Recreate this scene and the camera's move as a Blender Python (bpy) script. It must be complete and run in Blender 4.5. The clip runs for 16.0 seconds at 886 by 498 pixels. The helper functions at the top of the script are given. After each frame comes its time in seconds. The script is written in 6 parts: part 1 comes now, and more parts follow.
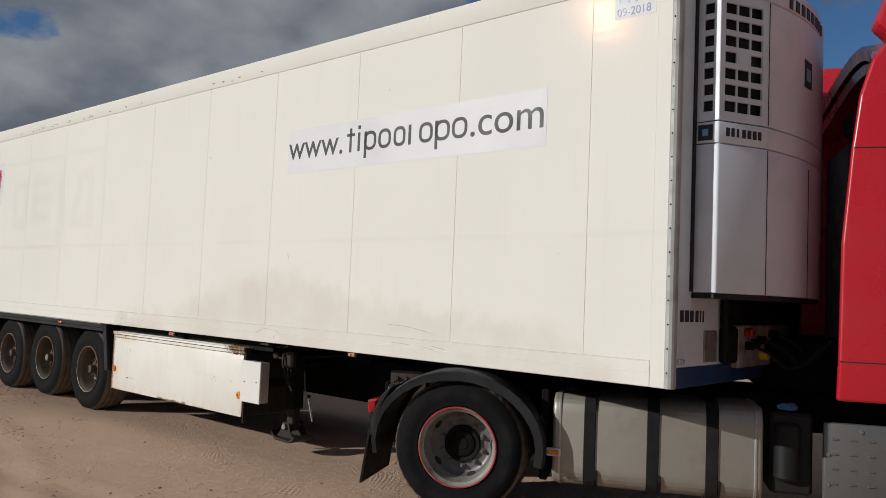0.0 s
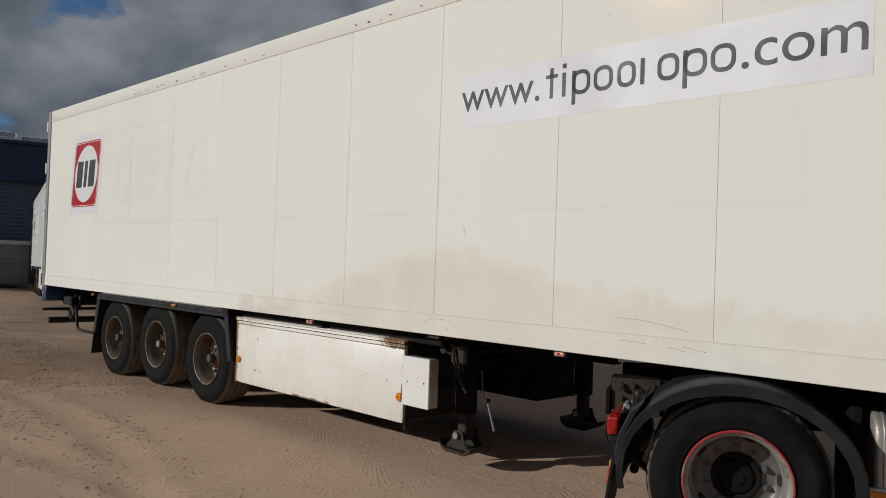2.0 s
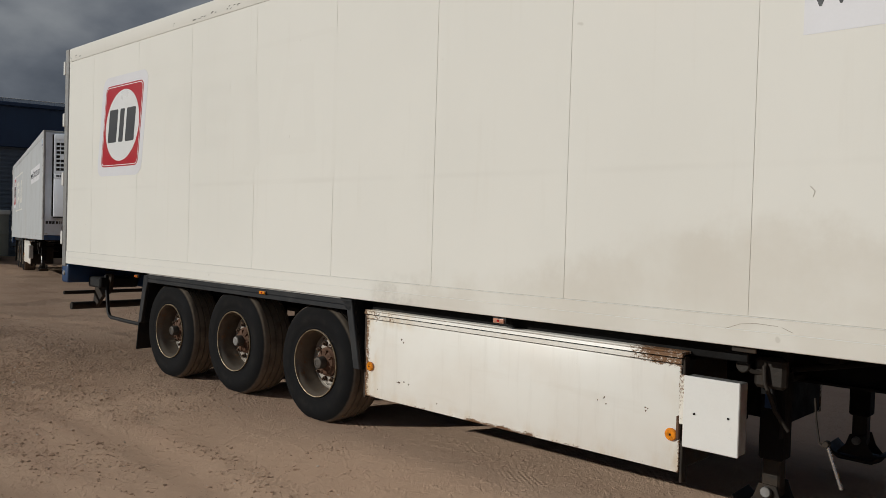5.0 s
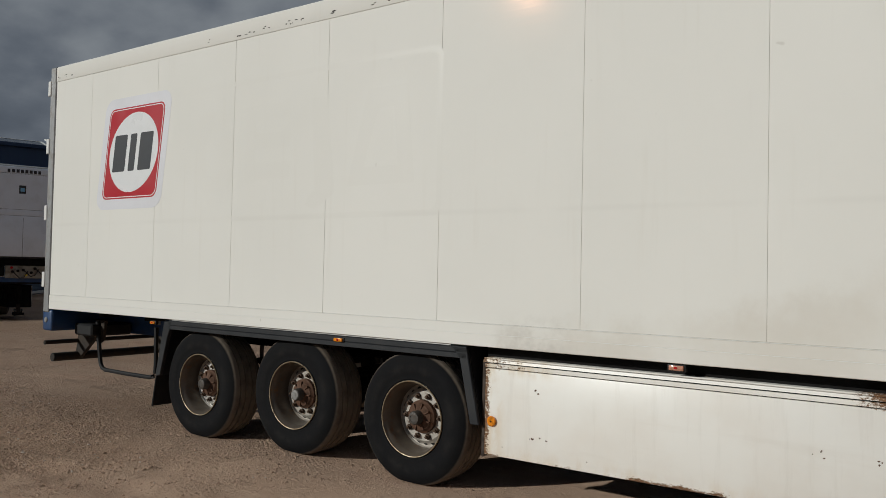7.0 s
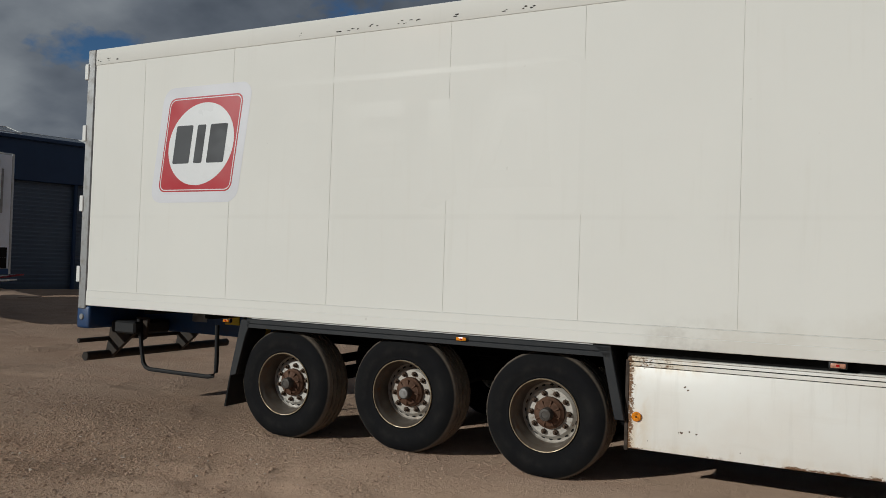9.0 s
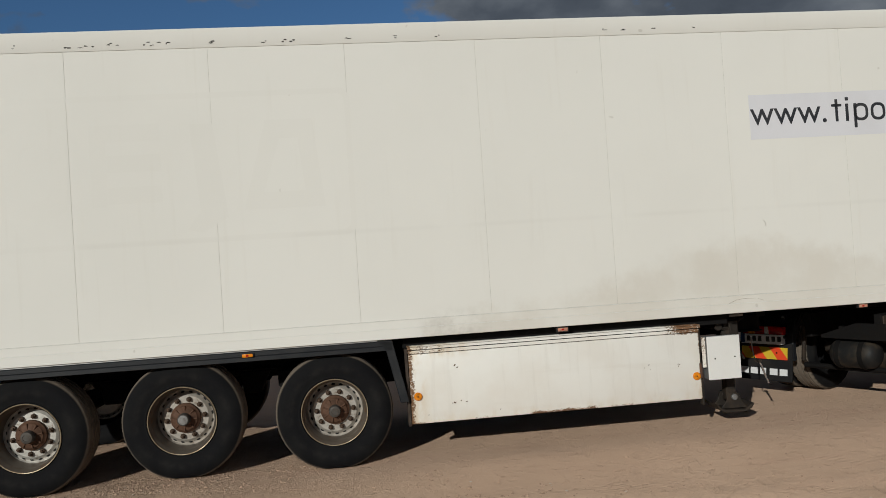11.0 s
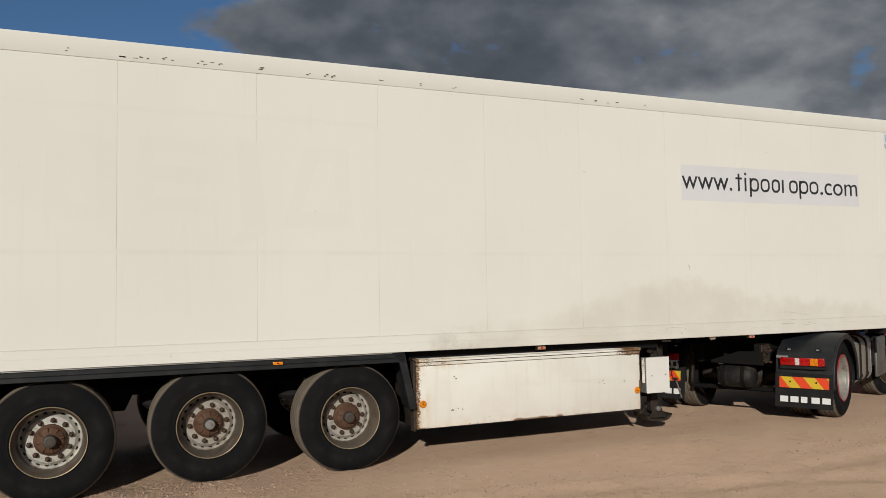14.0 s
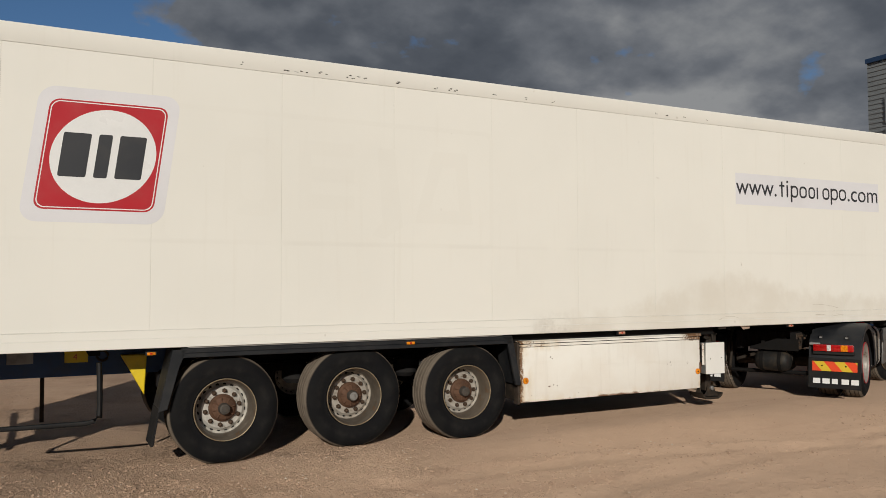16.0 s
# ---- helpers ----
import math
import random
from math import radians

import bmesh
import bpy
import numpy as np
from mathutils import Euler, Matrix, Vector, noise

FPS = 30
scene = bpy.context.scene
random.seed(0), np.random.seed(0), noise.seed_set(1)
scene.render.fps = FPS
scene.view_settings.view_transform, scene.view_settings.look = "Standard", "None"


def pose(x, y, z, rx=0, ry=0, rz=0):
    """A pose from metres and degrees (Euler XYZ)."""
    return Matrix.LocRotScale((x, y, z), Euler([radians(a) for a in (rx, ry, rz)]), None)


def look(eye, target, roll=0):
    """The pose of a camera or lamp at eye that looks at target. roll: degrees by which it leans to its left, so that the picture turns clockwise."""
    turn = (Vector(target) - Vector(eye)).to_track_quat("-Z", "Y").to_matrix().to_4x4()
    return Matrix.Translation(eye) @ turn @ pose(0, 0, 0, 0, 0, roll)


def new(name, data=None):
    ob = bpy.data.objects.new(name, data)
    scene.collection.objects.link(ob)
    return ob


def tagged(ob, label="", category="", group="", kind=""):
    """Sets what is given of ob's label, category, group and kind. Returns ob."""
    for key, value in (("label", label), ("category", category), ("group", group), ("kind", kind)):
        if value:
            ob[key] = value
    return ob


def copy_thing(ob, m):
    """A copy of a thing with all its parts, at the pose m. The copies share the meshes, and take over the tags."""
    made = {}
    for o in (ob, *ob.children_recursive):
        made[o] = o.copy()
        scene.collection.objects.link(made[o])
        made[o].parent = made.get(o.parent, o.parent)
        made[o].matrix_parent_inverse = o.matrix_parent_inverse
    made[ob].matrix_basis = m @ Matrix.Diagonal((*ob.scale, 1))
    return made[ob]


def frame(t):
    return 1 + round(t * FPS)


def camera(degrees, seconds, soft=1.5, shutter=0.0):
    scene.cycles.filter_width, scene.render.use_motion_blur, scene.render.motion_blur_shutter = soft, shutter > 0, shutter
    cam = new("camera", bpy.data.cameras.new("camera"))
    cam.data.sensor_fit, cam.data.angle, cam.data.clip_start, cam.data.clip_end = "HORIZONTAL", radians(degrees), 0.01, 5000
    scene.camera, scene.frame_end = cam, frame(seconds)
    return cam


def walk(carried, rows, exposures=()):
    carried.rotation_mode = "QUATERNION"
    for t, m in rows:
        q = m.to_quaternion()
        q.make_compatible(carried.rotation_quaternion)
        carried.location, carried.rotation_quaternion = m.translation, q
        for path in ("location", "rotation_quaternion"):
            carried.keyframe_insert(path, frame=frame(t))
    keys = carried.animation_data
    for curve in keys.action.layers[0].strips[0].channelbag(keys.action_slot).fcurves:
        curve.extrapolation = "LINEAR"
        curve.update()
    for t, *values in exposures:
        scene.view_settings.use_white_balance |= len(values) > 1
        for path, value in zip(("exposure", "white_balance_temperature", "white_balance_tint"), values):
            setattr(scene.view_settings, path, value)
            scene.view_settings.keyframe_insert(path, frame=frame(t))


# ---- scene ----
cam = camera(58.7, 16.0, soft=0.5)
PATH = [
    (0, (2.25, -4.776, 1.635), (0.935, -3.274, 1.753), 2.4),
    (0.5, (1.8, -4.652, 1.648), (0.505, -3.136, 1.798), 3.0),
    (1, (1.315, -4.626, 1.623), (-0.021, -3.14, 1.701), 2.9),
    (1.5, (0.876, -4.554, 1.635), (-0.503, -3.106, 1.629), 2.0),
    (2, (0.409, -4.493, 1.687), (-1.017, -3.091, 1.724), 2.0),
    (2.5, (-0.079, -4.469, 1.681), (-1.52, -3.084, 1.748), 1.9),
    (3, (-0.537, -4.344, 1.663), (-1.969, -2.948, 1.713), 2.6),
    (3.5, (-0.989, -4.266, 1.673), (-2.429, -2.878, 1.685), 3.5),
    (4, (-1.517, -4.261, 1.691), (-2.942, -2.857, 1.667), 3.0),
    (4.5, (-2.027, -4.231, 1.686), (-3.409, -2.785, 1.654), 3.0),
    (5, (-2.517, -4.275, 1.683), (-3.889, -2.82, 1.639), 1.7),
    (5.2, (-2.705, -4.315, 1.675), (-4.075, -2.858, 1.635), 1.6),
    (7.5, (-4.737, -5.242, 1.651), (-5.813, -3.557, 1.718), 2.0),
    (7.7, (-4.911, -5.39, 1.669), (-5.954, -3.684, 1.733), 2.6),
    (8, (-5.145, -5.529, 1.645), (-6.16, -3.806, 1.704), 3.5),
    (8.2, (-5.309, -5.635, 1.645), (-6.315, -3.907, 1.697), 3.3),
    (10.3, (-7.266, -6.91, 1.751), (-7.497, -4.924, 1.8), -1.6),
    (10.5, (-7.48, -7.002, 1.764), (-7.531, -5.003, 1.809), -2.4),
    (11, (-7.95, -7.197, 1.769), (-7.71, -5.212, 1.803), -3.7),
    (11.5, (-8.413, -7.346, 1.783), (-7.99, -5.392, 1.836), -3.1),
    (12, (-8.828, -7.452, 1.787), (-8.281, -5.529, 1.834), -1.7),
    (12.5, (-9.232, -7.422, 1.757), (-8.502, -5.56, 1.797), -2.4),
    (13, (-9.602, -7.444, 1.746), (-8.698, -5.66, 1.786), -2.2),
    (13.5, (-10.04, -7.505, 1.731), (-9.173, -5.704, 1.797), -1.3),
    (14, (-10.457, -7.517, 1.73), (-9.656, -5.687, 1.832), -0.9),
    (14.5, (-10.917, -7.526, 1.703), (-10.088, -5.708, 1.807), -0.5),
    (15, (-11.398, -7.62, 1.688), (-10.549, -5.812, 1.787), -0.7),
    (15.5, (-11.888, -7.643, 1.665), (-11.035, -5.837, 1.772), -0.5),
    (16, (-12.428, -7.769, 1.694), (-11.526, -5.986, 1.781), -0.2),
]
LIGHT = [(0.0, -0.10, 6210, 8.3), (0.6, -0.18, 6220, 7.7), (2.5, -0.31, 6210, 6.7), (5.0, -0.37, 6300, 7), (8.0, -0.43, 6050, 5), (11.0, -0.35, 6200, 5), (12.5, -0.25, 6400, 6), (13.5, -0.19, 6480, 6.5), (16.0, -0.15, 6680, 8)]
walk(cam, [(t, look(eye, target, roll)) for t, eye, target, roll in PATH], LIGHT)

# ---- sky, sun ----
SUN_TO = Vector((-0.472, -0.813, 0.342)).normalized()
sun_data = bpy.data.lights.new("sun", "SUN")
sun_data.energy, sun_data.angle, sun_data.color = 3.45, radians(0.6), (1.0, 0.955, 0.88)
sun = new("sun", sun_data)
sun.matrix_world = Matrix.Translation((-20, -30, 20)) @ (-SUN_TO).to_track_quat("-Z", "Y").to_matrix().to_4x4()

world = bpy.data.worlds.new("world")
scene.world = world
world.use_nodes = True
wn, wl = world.node_tree.nodes, world.node_tree.links
wn.clear()


def wmath(op, a, b=None):
    n = wn.new("ShaderNodeMath")
    n.operation = op
    for i, v in enumerate((a, b)):
        if v is None:
            continue
        if isinstance(v, (int, float)):
            n.inputs[i].default_value = v
        else:
            wl.new(v, n.inputs[i])
    return n.outputs[0]


sky = wn.new("ShaderNodeTexSky")
sky.sky_type, sky.sun_disc = "NISHITA", False
sky.sun_elevation, sky.sun_rotation = radians(20), 3.667
sky.air_density, sky.dust_density, sky.ozone_density = 1.0, 0.6, 2.5
coord = wn.new("ShaderNodeTexCoord")
sep = wn.new("ShaderNodeSeparateXYZ")
wl.new(coord.outputs["Generated"], sep.inputs[0])
up = wmath("ADD", wmath("MAXIMUM", sep.outputs[2], 0.0), 0.42)
flat = wn.new("ShaderNodeCombineXYZ")
wl.new(wmath("DIVIDE", sep.outputs[0], up), flat.inputs[0])
wl.new(wmath("DIVIDE", sep.outputs[1], up), flat.inputs[1])
gap = wn.new("ShaderNodeVectorMath")
gap.operation = "DOT_PRODUCT"
gap.inputs[1].default_value = Vector((-0.13, 0.94, 0.32)).normalized()
wl.new(coord.outputs["Generated"], gap.inputs[0])


def wnoise(scale, detail, rough, offset, stretch=(1, 1, 1)):
    m = wn.new("ShaderNodeMapping")
    m.inputs["Location"].default_value = offset
    m.inputs["Scale"].default_value = stretch
    wl.new(flat.outputs[0], m.inputs["Vector"])
    n = wn.new("ShaderNodeTexNoise")
    n.inputs["Scale"].default_value, n.inputs["Detail"].default_value = scale, detail
    n.inputs["Roughness"].default_value = rough
    wl.new(m.outputs[0], n.inputs["Vector"])
    return n.outputs["Fac"]


def wramp(fac, stops):
    r = wn.new("ShaderNodeValToRGB")
    while len(r.color_ramp.elements) < len(stops):
        r.color_ramp.elements.new(0.5)
    for e, (p, c) in zip(r.color_ramp.elements, stops):
        e.position, e.color = p, (*c, 1)
    wl.new(fac, r.inputs[0])
    return r.outputs[0]


hole = wmath("MINIMUM", wmath("MULTIPLY", wmath("MAXIMUM", wmath("SUBTRACT", gap.outputs["Value"], 0.885), 0.0), 2.0), 0.19)
cloud = wmath("SUBTRACT", wnoise(3.2, 9, 0.56, (5.1, 2.6, 0)), hole)
cover = wramp(cloud, [(0.345, (0, 0, 0)), (0.415, (1, 1, 1))])
mass = wnoise(1.6, 4, 0.55, (0.4, 7.7, 0))
puff, puff_lit = wnoise(5.0, 8, 0.52, (2.4, 1.7, 0)), wnoise(5.0, 8, 0.52, (2.42, 1.765, 0))
relief = wmath("ADD", wmath("MULTIPLY", wmath("MINIMUM", wmath("MAXIMUM", wmath("ADD", sep.outputs[0], 0.75), 0.0), 0.5), 0.38), 0.19)
body = wmath("ADD", wmath("ADD", wmath("MULTIPLY", mass, 0.62), 0.230), wmath("MULTIPLY", wmath("SUBTRACT", puff, puff_lit), relief))
tone = wramp(body, [(0.38, (0.070, 0.082, 0.106)), (0.48, (0.108, 0.122, 0.150)), (0.56, (0.180, 0.195, 0.226)), (0.66, (0.34, 0.35, 0.37))])
blue = wn.new("ShaderNodeVectorMath")
blue.operation = "SCALE"
deep = wn.new("ShaderNodeVectorMath")
deep.operation = "MULTIPLY"
deep.inputs[1].default_value = (0.72, 0.95, 1.22)
wl.new(sky.outputs[0], deep.inputs[0])
wl.new(deep.outputs[0], blue.inputs[0])
blue.inputs["Scale"].default_value = 0.064
mix = wn.new("ShaderNodeMix")
mix.data_type = "RGBA"
wl.new(cover, mix.inputs[0])
wl.new(blue.outputs[0], mix.inputs[6])
wl.new(tone, mix.inputs[7])
back = wn.new("ShaderNodeBackground")
back.inputs[1].default_value = 0.85
wl.new(mix.outputs[2], back.inputs[0])
out = wn.new("ShaderNodeOutputWorld")
wl.new(back.outputs[0], out.inputs[0])

# ---- materials ----
class Nodes:
    """A small builder for one node material."""

    def __init__(self, name):
        self.m = bpy.data.materials.new(name)
        self.m.use_nodes = True
        self.t = self.m.node_tree
        self.b = self.t.nodes["Principled BSDF"]
        self.co = self.t.nodes.new("ShaderNodeTexCoord").outputs["Object"]

    def put(self, sock, v):
        if isinstance(v, (int, float)):
            sock.default_value = v
        elif isinstance(v, tuple):
            sock.default_value = (*v, 1) if len(v) == 3 and sock.type == "RGBA" else v
        else:
            self.t.links.new(v, sock)

    def noise(self, scale, detail=4, rough=0.55, stretch=(1, 1, 1), co=None):
        mp = self.t.nodes.new("ShaderNodeMapping")
        mp.inputs["Scale"].default_value = stretch
        self.t.links.new(co or self.co, mp.inputs["Vector"])
        n = self.t.nodes.new("ShaderNodeTexNoise")
        n.inputs["Scale"].default_value, n.inputs["Detail"].default_value, n.inputs["Roughness"].default_value = scale, detail, rough
        self.t.links.new(mp.outputs[0], n.inputs["Vector"])
        return n.outputs["Fac"]

    def math(self, op, a, b=0.0, clamp=False):
        n = self.t.nodes.new("ShaderNodeMath")
        n.operation, n.use_clamp = op, clamp
        self.put(n.inputs[0], a)
        self.put(n.inputs[1], b)
        return n.outputs[0]

    def span(self, v, lo, hi, to_lo=0.0, to_hi=1.0):
        n = self.t.nodes.new("ShaderNodeMapRange")
        n.interpolation_type = "SMOOTHSTEP"
        self.put(n.inputs[0], v)
        for i, k in enumerate((lo, hi, to_lo, to_hi)):
            self.put(n.inputs[i + 1], k)
        return n.outputs[0]

    def mix(self, f, a, b):
        n = self.t.nodes.new("ShaderNodeMix")
        n.data_type = "RGBA"
        self.put(n.inputs[0], f)
        self.put(n.inputs[6], a)
        self.put(n.inputs[7], b)
        return n.outputs[2]

    def axes(self):
        n = self.t.nodes.new("ShaderNodeSeparateXYZ")
        self.t.links.new(self.co, n.inputs[0])
        return n.outputs

    def chance(self):
        return self.t.nodes.new("ShaderNodeObjectInfo").outputs["Random"]

    def bump(self, h, strength, distance=0.01):
        n = self.t.nodes.new("ShaderNodeBump")
        n.inputs["Strength"].default_value, n.inputs["Distance"].default_value = strength, distance
        self.t.links.new(h, n.inputs["Height"])
        self.t.links.new(n.outputs[0], self.b.inputs["Normal"])

    def done(self, color, rough, metal=0.0, coat=0.0):
        self.put(self.b.inputs["Base Color"], color)
        self.put(self.b.inputs["Roughness"], rough)
        self.put(self.b.inputs["Metallic"], metal)
        self.put(self.b.inputs["Coat Weight"], coat)
        return self.m


def plain(name, color, rough=0.5, metal=0.0, dirt=(0.2, 0.17, 0.14), amount=0.3, scale=3.0, grain=60.0, bump=0.1, coat=0.0, gloss=0.5):
    """A surface with soft patches of dirt and a fine grain."""
    n = Nodes(name)
    big, fine = n.noise(scale, 6, 0.6), n.noise(grain, 3)
    f = n.math("MULTIPLY", n.span(big, 0.42, 0.72), amount)
    c = n.mix(f, color, dirt)
    c = n.mix(n.math("MULTIPLY", fine, 0.18), c, tuple(v * 0.7 for v in color))
    n.bump(fine, bump, 0.004)
    n.put(n.b.inputs["Specular IOR Level"], gloss)
    return n.done(c, n.span(big, 0.3, 0.75, rough * 0.85, min(1, rough * 1.25)), metal, coat)


def make_trailer_paint(name="cream_gelcoat", fade=0.0):
    n = Nodes(name)
    ax = n.axes()
    soft, mid, fine = n.noise(0.55, 5), n.noise(3.5, 7, 0.65), n.noise(90, 2)
    base = n.mix(n.span(soft, 0.35, 0.7), (0.790, 0.772, 0.722), (0.762, 0.744, 0.694))
    base = n.mix(n.math("MULTIPLY", n.chance(), 0.12), base, (0.71, 0.695, 0.645))
    base = n.mix(fade, base, (0.66, 0.63, 0.57))
    # dust film with an uneven upper edge
    ramp = n.t.nodes.new("ShaderNodeValToRGB")
    edge = [(0.0, 0.8), (0.453, 0.8), (0.465, 1.30), (0.52, 1.38), (0.60, 1.54), (0.65, 1.84), (0.71, 1.86), (0.81, 1.62), (0.94, 1.52), (1.0, 1.0)]
    els = ramp.color_ramp.elements
    while len(els) < len(edge):
        els.new(0.5)
    for e, (p, z) in zip(els, edge):
        e.position, e.color = p, (z / 4, z / 4, z / 4, 1)
    n.put(ramp.inputs[0], n.math("DIVIDE", n.math("ADD", ax[0], 13.6), 13.6))
    top = n.math("MULTIPLY", ramp.outputs[0], 4.0)
    over = n.math("ADD", n.math("SUBTRACT", top, ax[2]), n.math("MULTIPLY", n.math("SUBTRACT", mid, 0.5), 0.5))
    film = n.math("MULTIPLY", n.span(over, -0.03, 0.22), n.span(n.noise(1.6, 6, 0.6), 0.25, 0.65, 0.25, 1.0))
    base = n.mix(n.math("MULTIPLY", film, 0.34), base, (0.52, 0.45, 0.36))
    # darker smudge by the axle housing
    dx = n.math("ABSOLUTE", n.math("ADD", ax[0], 7.05))
    smudge = n.math("MULTIPLY", n.span(dx, 0.42, 0.05), n.span(ax[2], 1.42, 1.15))
    base = n.mix(n.math("MULTIPLY", n.math("MULTIPLY", smudge, n.span(mid, 0.38, 0.6)), 0.30), base, (0.30, 0.27, 0.24))
    # rub line half way up, streaks
    rub = n.span(n.math("ABSOLUTE", n.math("SUBTRACT", ax[2], 2.10)), 0.035, 0.0)
    base = n.mix(n.math("MULTIPLY", n.math("MULTIPLY", rub, n.span(n.noise(1.1, 3), 0.35, 0.6)), 0.07), base, (0.45, 0.42, 0.38))
    streak = n.span(n.noise(2.0, 4, 0.6, (6, 1, 0.35)), 0.56, 0.8)
    base = n.mix(n.math("MULTIPLY", streak, 0.10), base, (0.55, 0.49, 0.40))
    spots = n.span(n.noise(9, 1), 0.78, 0.82)
    base = n.mix(n.math("MULTIPLY", spots, 0.25), base, (0.3, 0.26, 0.2))
    wav = n.math("MULTIPLY", n.noise(1.3, 3, 0.5, (0.5, 1, 2.6)), 0.45)
    ripple = n.noise(5.0, 3, 0.6, (0.12, 1, 9.0))
    n.bump(n.math("ADD", n.math("ADD", wav, n.math("MULTIPLY", ripple, 0.085)), n.math("MULTIPLY", fine, 0.012)), 0.07, 0.03)
    if fade:
        # where film was peeled off the surface is less scoured and still shines
        n.put(n.b.inputs["Specular IOR Level"], 0.055)
        return n.done(base, 0.30, 0.0, 0.0)
    n.put(n.b.inputs["Specular IOR Level"], 0.0075)
    n.put(n.b.inputs["Specular Tint"], (1.0, 0.36, 0.09))
    return n.done(base, n.span(mid, 0.3, 0.7, 0.11, 0.13), 0.0, 0.0)


def make_rusty_white():
    n = Nodes("chipped_white_steel")
    ax = n.axes()
    mid, fine = n.noise(2.2, 6), n.noise(64, 9, 0.78, (0.55, 1, 1))

    def near_x(c, half):
        return n.span(n.math("ABSOLUTE", n.math("SUBTRACT", ax[0], c)), half, half * 0.55)

    def most(*v):
        out_ = v[0]
        for w in v[1:]:
            out_ = n.math("MAXIMUM", out_, w)
        return out_

    base = n.mix(n.span(mid, 0.35, 0.7), (0.82, 0.80, 0.75), (0.78, 0.745, 0.685))
    # grey vertical grime and faint rubbed bands
    streak = n.span(n.noise(3.0, 5, 0.62, (5, 1, 0.5)), 0.52, 0.75)
    base = n.mix(n.math("MULTIPLY", streak, 0.16), base, (0.50, 0.46, 0.40))
    rubbed = n.span(n.noise(1.4, 4, 0.6, (0.6, 1, 5)), 0.55, 0.7)
    base = n.mix(n.math("MULTIPLY", rubbed, 0.12), base, (0.60, 0.54, 0.46))
    foot = n.span(ax[2], 0.348, 0.305)
    low = n.math("MULTIPLY", foot, most(n.math("MULTIPLY", near_x(-6.0, 0.42), 1.1), n.math("MULTIPLY", near_x(-5.46, 0.17), 0.85), n.math("MULTIPLY", near_x(-6.95, 0.32), 0.62), near_x(-7.40, 0.10), 0.22))
    lefty = n.span(ax[0], -7.37, -7.45, 0.0, 1.25)
    righty = n.math("MULTIPLY", n.span(ax[0], -4.675, -4.655), 0.8)
    high = n.math("MULTIPLY", n.span(ax[2], 0.895, 0.95), most(near_x(-4.78, 0.32), n.math("MULTIPLY", near_x(-7.30, 0.26), 0.85), 0.10))
    rim = most(low, high, lefty, righty)
    amount = n.math("ADD", n.math("MULTIPLY", rim, 0.27), n.math("MULTIPLY", n.span(n.noise(2.3, 4), 0.40, 0.66), 0.13))
    rust = n.span(n.math("ADD", n.math("MULTIPLY", fine, 0.9), amount), 0.72, 0.78)
    # soft ochre runs round the rusted edges
    halo = most(n.span(ax[0], -7.20, -7.46), n.math("MULTIPLY", n.span(ax[0], -4.78, -4.66), n.span(ax[2], 0.62, 0.34, 0.25, 1.0)), n.math("MULTIPLY", n.span(ax[2], 0.42, 0.30), 0.55), n.math("MULTIPLY", n.span(ax[2], 0.86, 0.95), near_x(-7.25, 0.4)))
    base = n.mix(n.math("MULTIPLY", n.math("MULTIPLY", halo, n.span(n.noise(7, 6, 0.65, (1, 1, 0.45)), 0.38, 0.66)), 0.55), base, (0.58, 0.42, 0.22))
    stain = n.span(n.math("ADD", n.math("MULTIPLY", fine, 0.6), amount), 0.50, 0.80)
    base = n.mix(n.math("MULTIPLY", stain, 0.5), base, (0.56, 0.41, 0.24))
    base = n.mix(rust, base, n.mix(n.noise(60, 4), (0.075, 0.036, 0.018), (0.25, 0.125, 0.052)))
    n.bump(n.math("SUBTRACT", n.math("MULTIPLY", n.noise(4, 2), 0.3), rust), 0.25, 0.006)
    return n.done(base, n.math("ADD", n.math("MULTIPLY", rust, 0.4), 0.36), 0.0)


def make_tyre(name, r0):
    n = Nodes(name)
    ax = n.axes()
    r = n.math("SQRT", n.math("ADD", n.math("MULTIPLY", ax[0], ax[0]), n.math("MULTIPLY", ax[2], ax[2])))
    big, fine = n.noise(5, 6), n.noise(70, 4)
    c = n.mix(n.span(big, 0.35, 0.7), (0.0065, 0.0065, 0.0075), (0.012, 0.0118, 0.012))
    dust = n.math("MULTIPLY", n.span(r, r0, r0 + 0.02), n.span(n.noise(9, 5), 0.25, 0.55, 0.7, 1.0))
    c = n.mix(n.math("MULTIPLY", dust, 0.64), c, (0.27, 0.22, 0.172))
    ring = n.span(n.math("ABSOLUTE", n.math("SUBTRACT", r, 0.40)), 0.05, 0.0)
    c = n.mix(n.math("MULTIPLY", ring, n.math("MULTIPLY", n.span(big, 0.4, 0.65), 0.10)), c, (0.07, 0.062, 0.055))
    n.bump(fine, 0.3, 0.003)
    n.put(n.b.inputs["Specular IOR Level"], 0.12)
    return n.done(c, n.span(big, 0.3, 0.7, 0.75, 0.95))


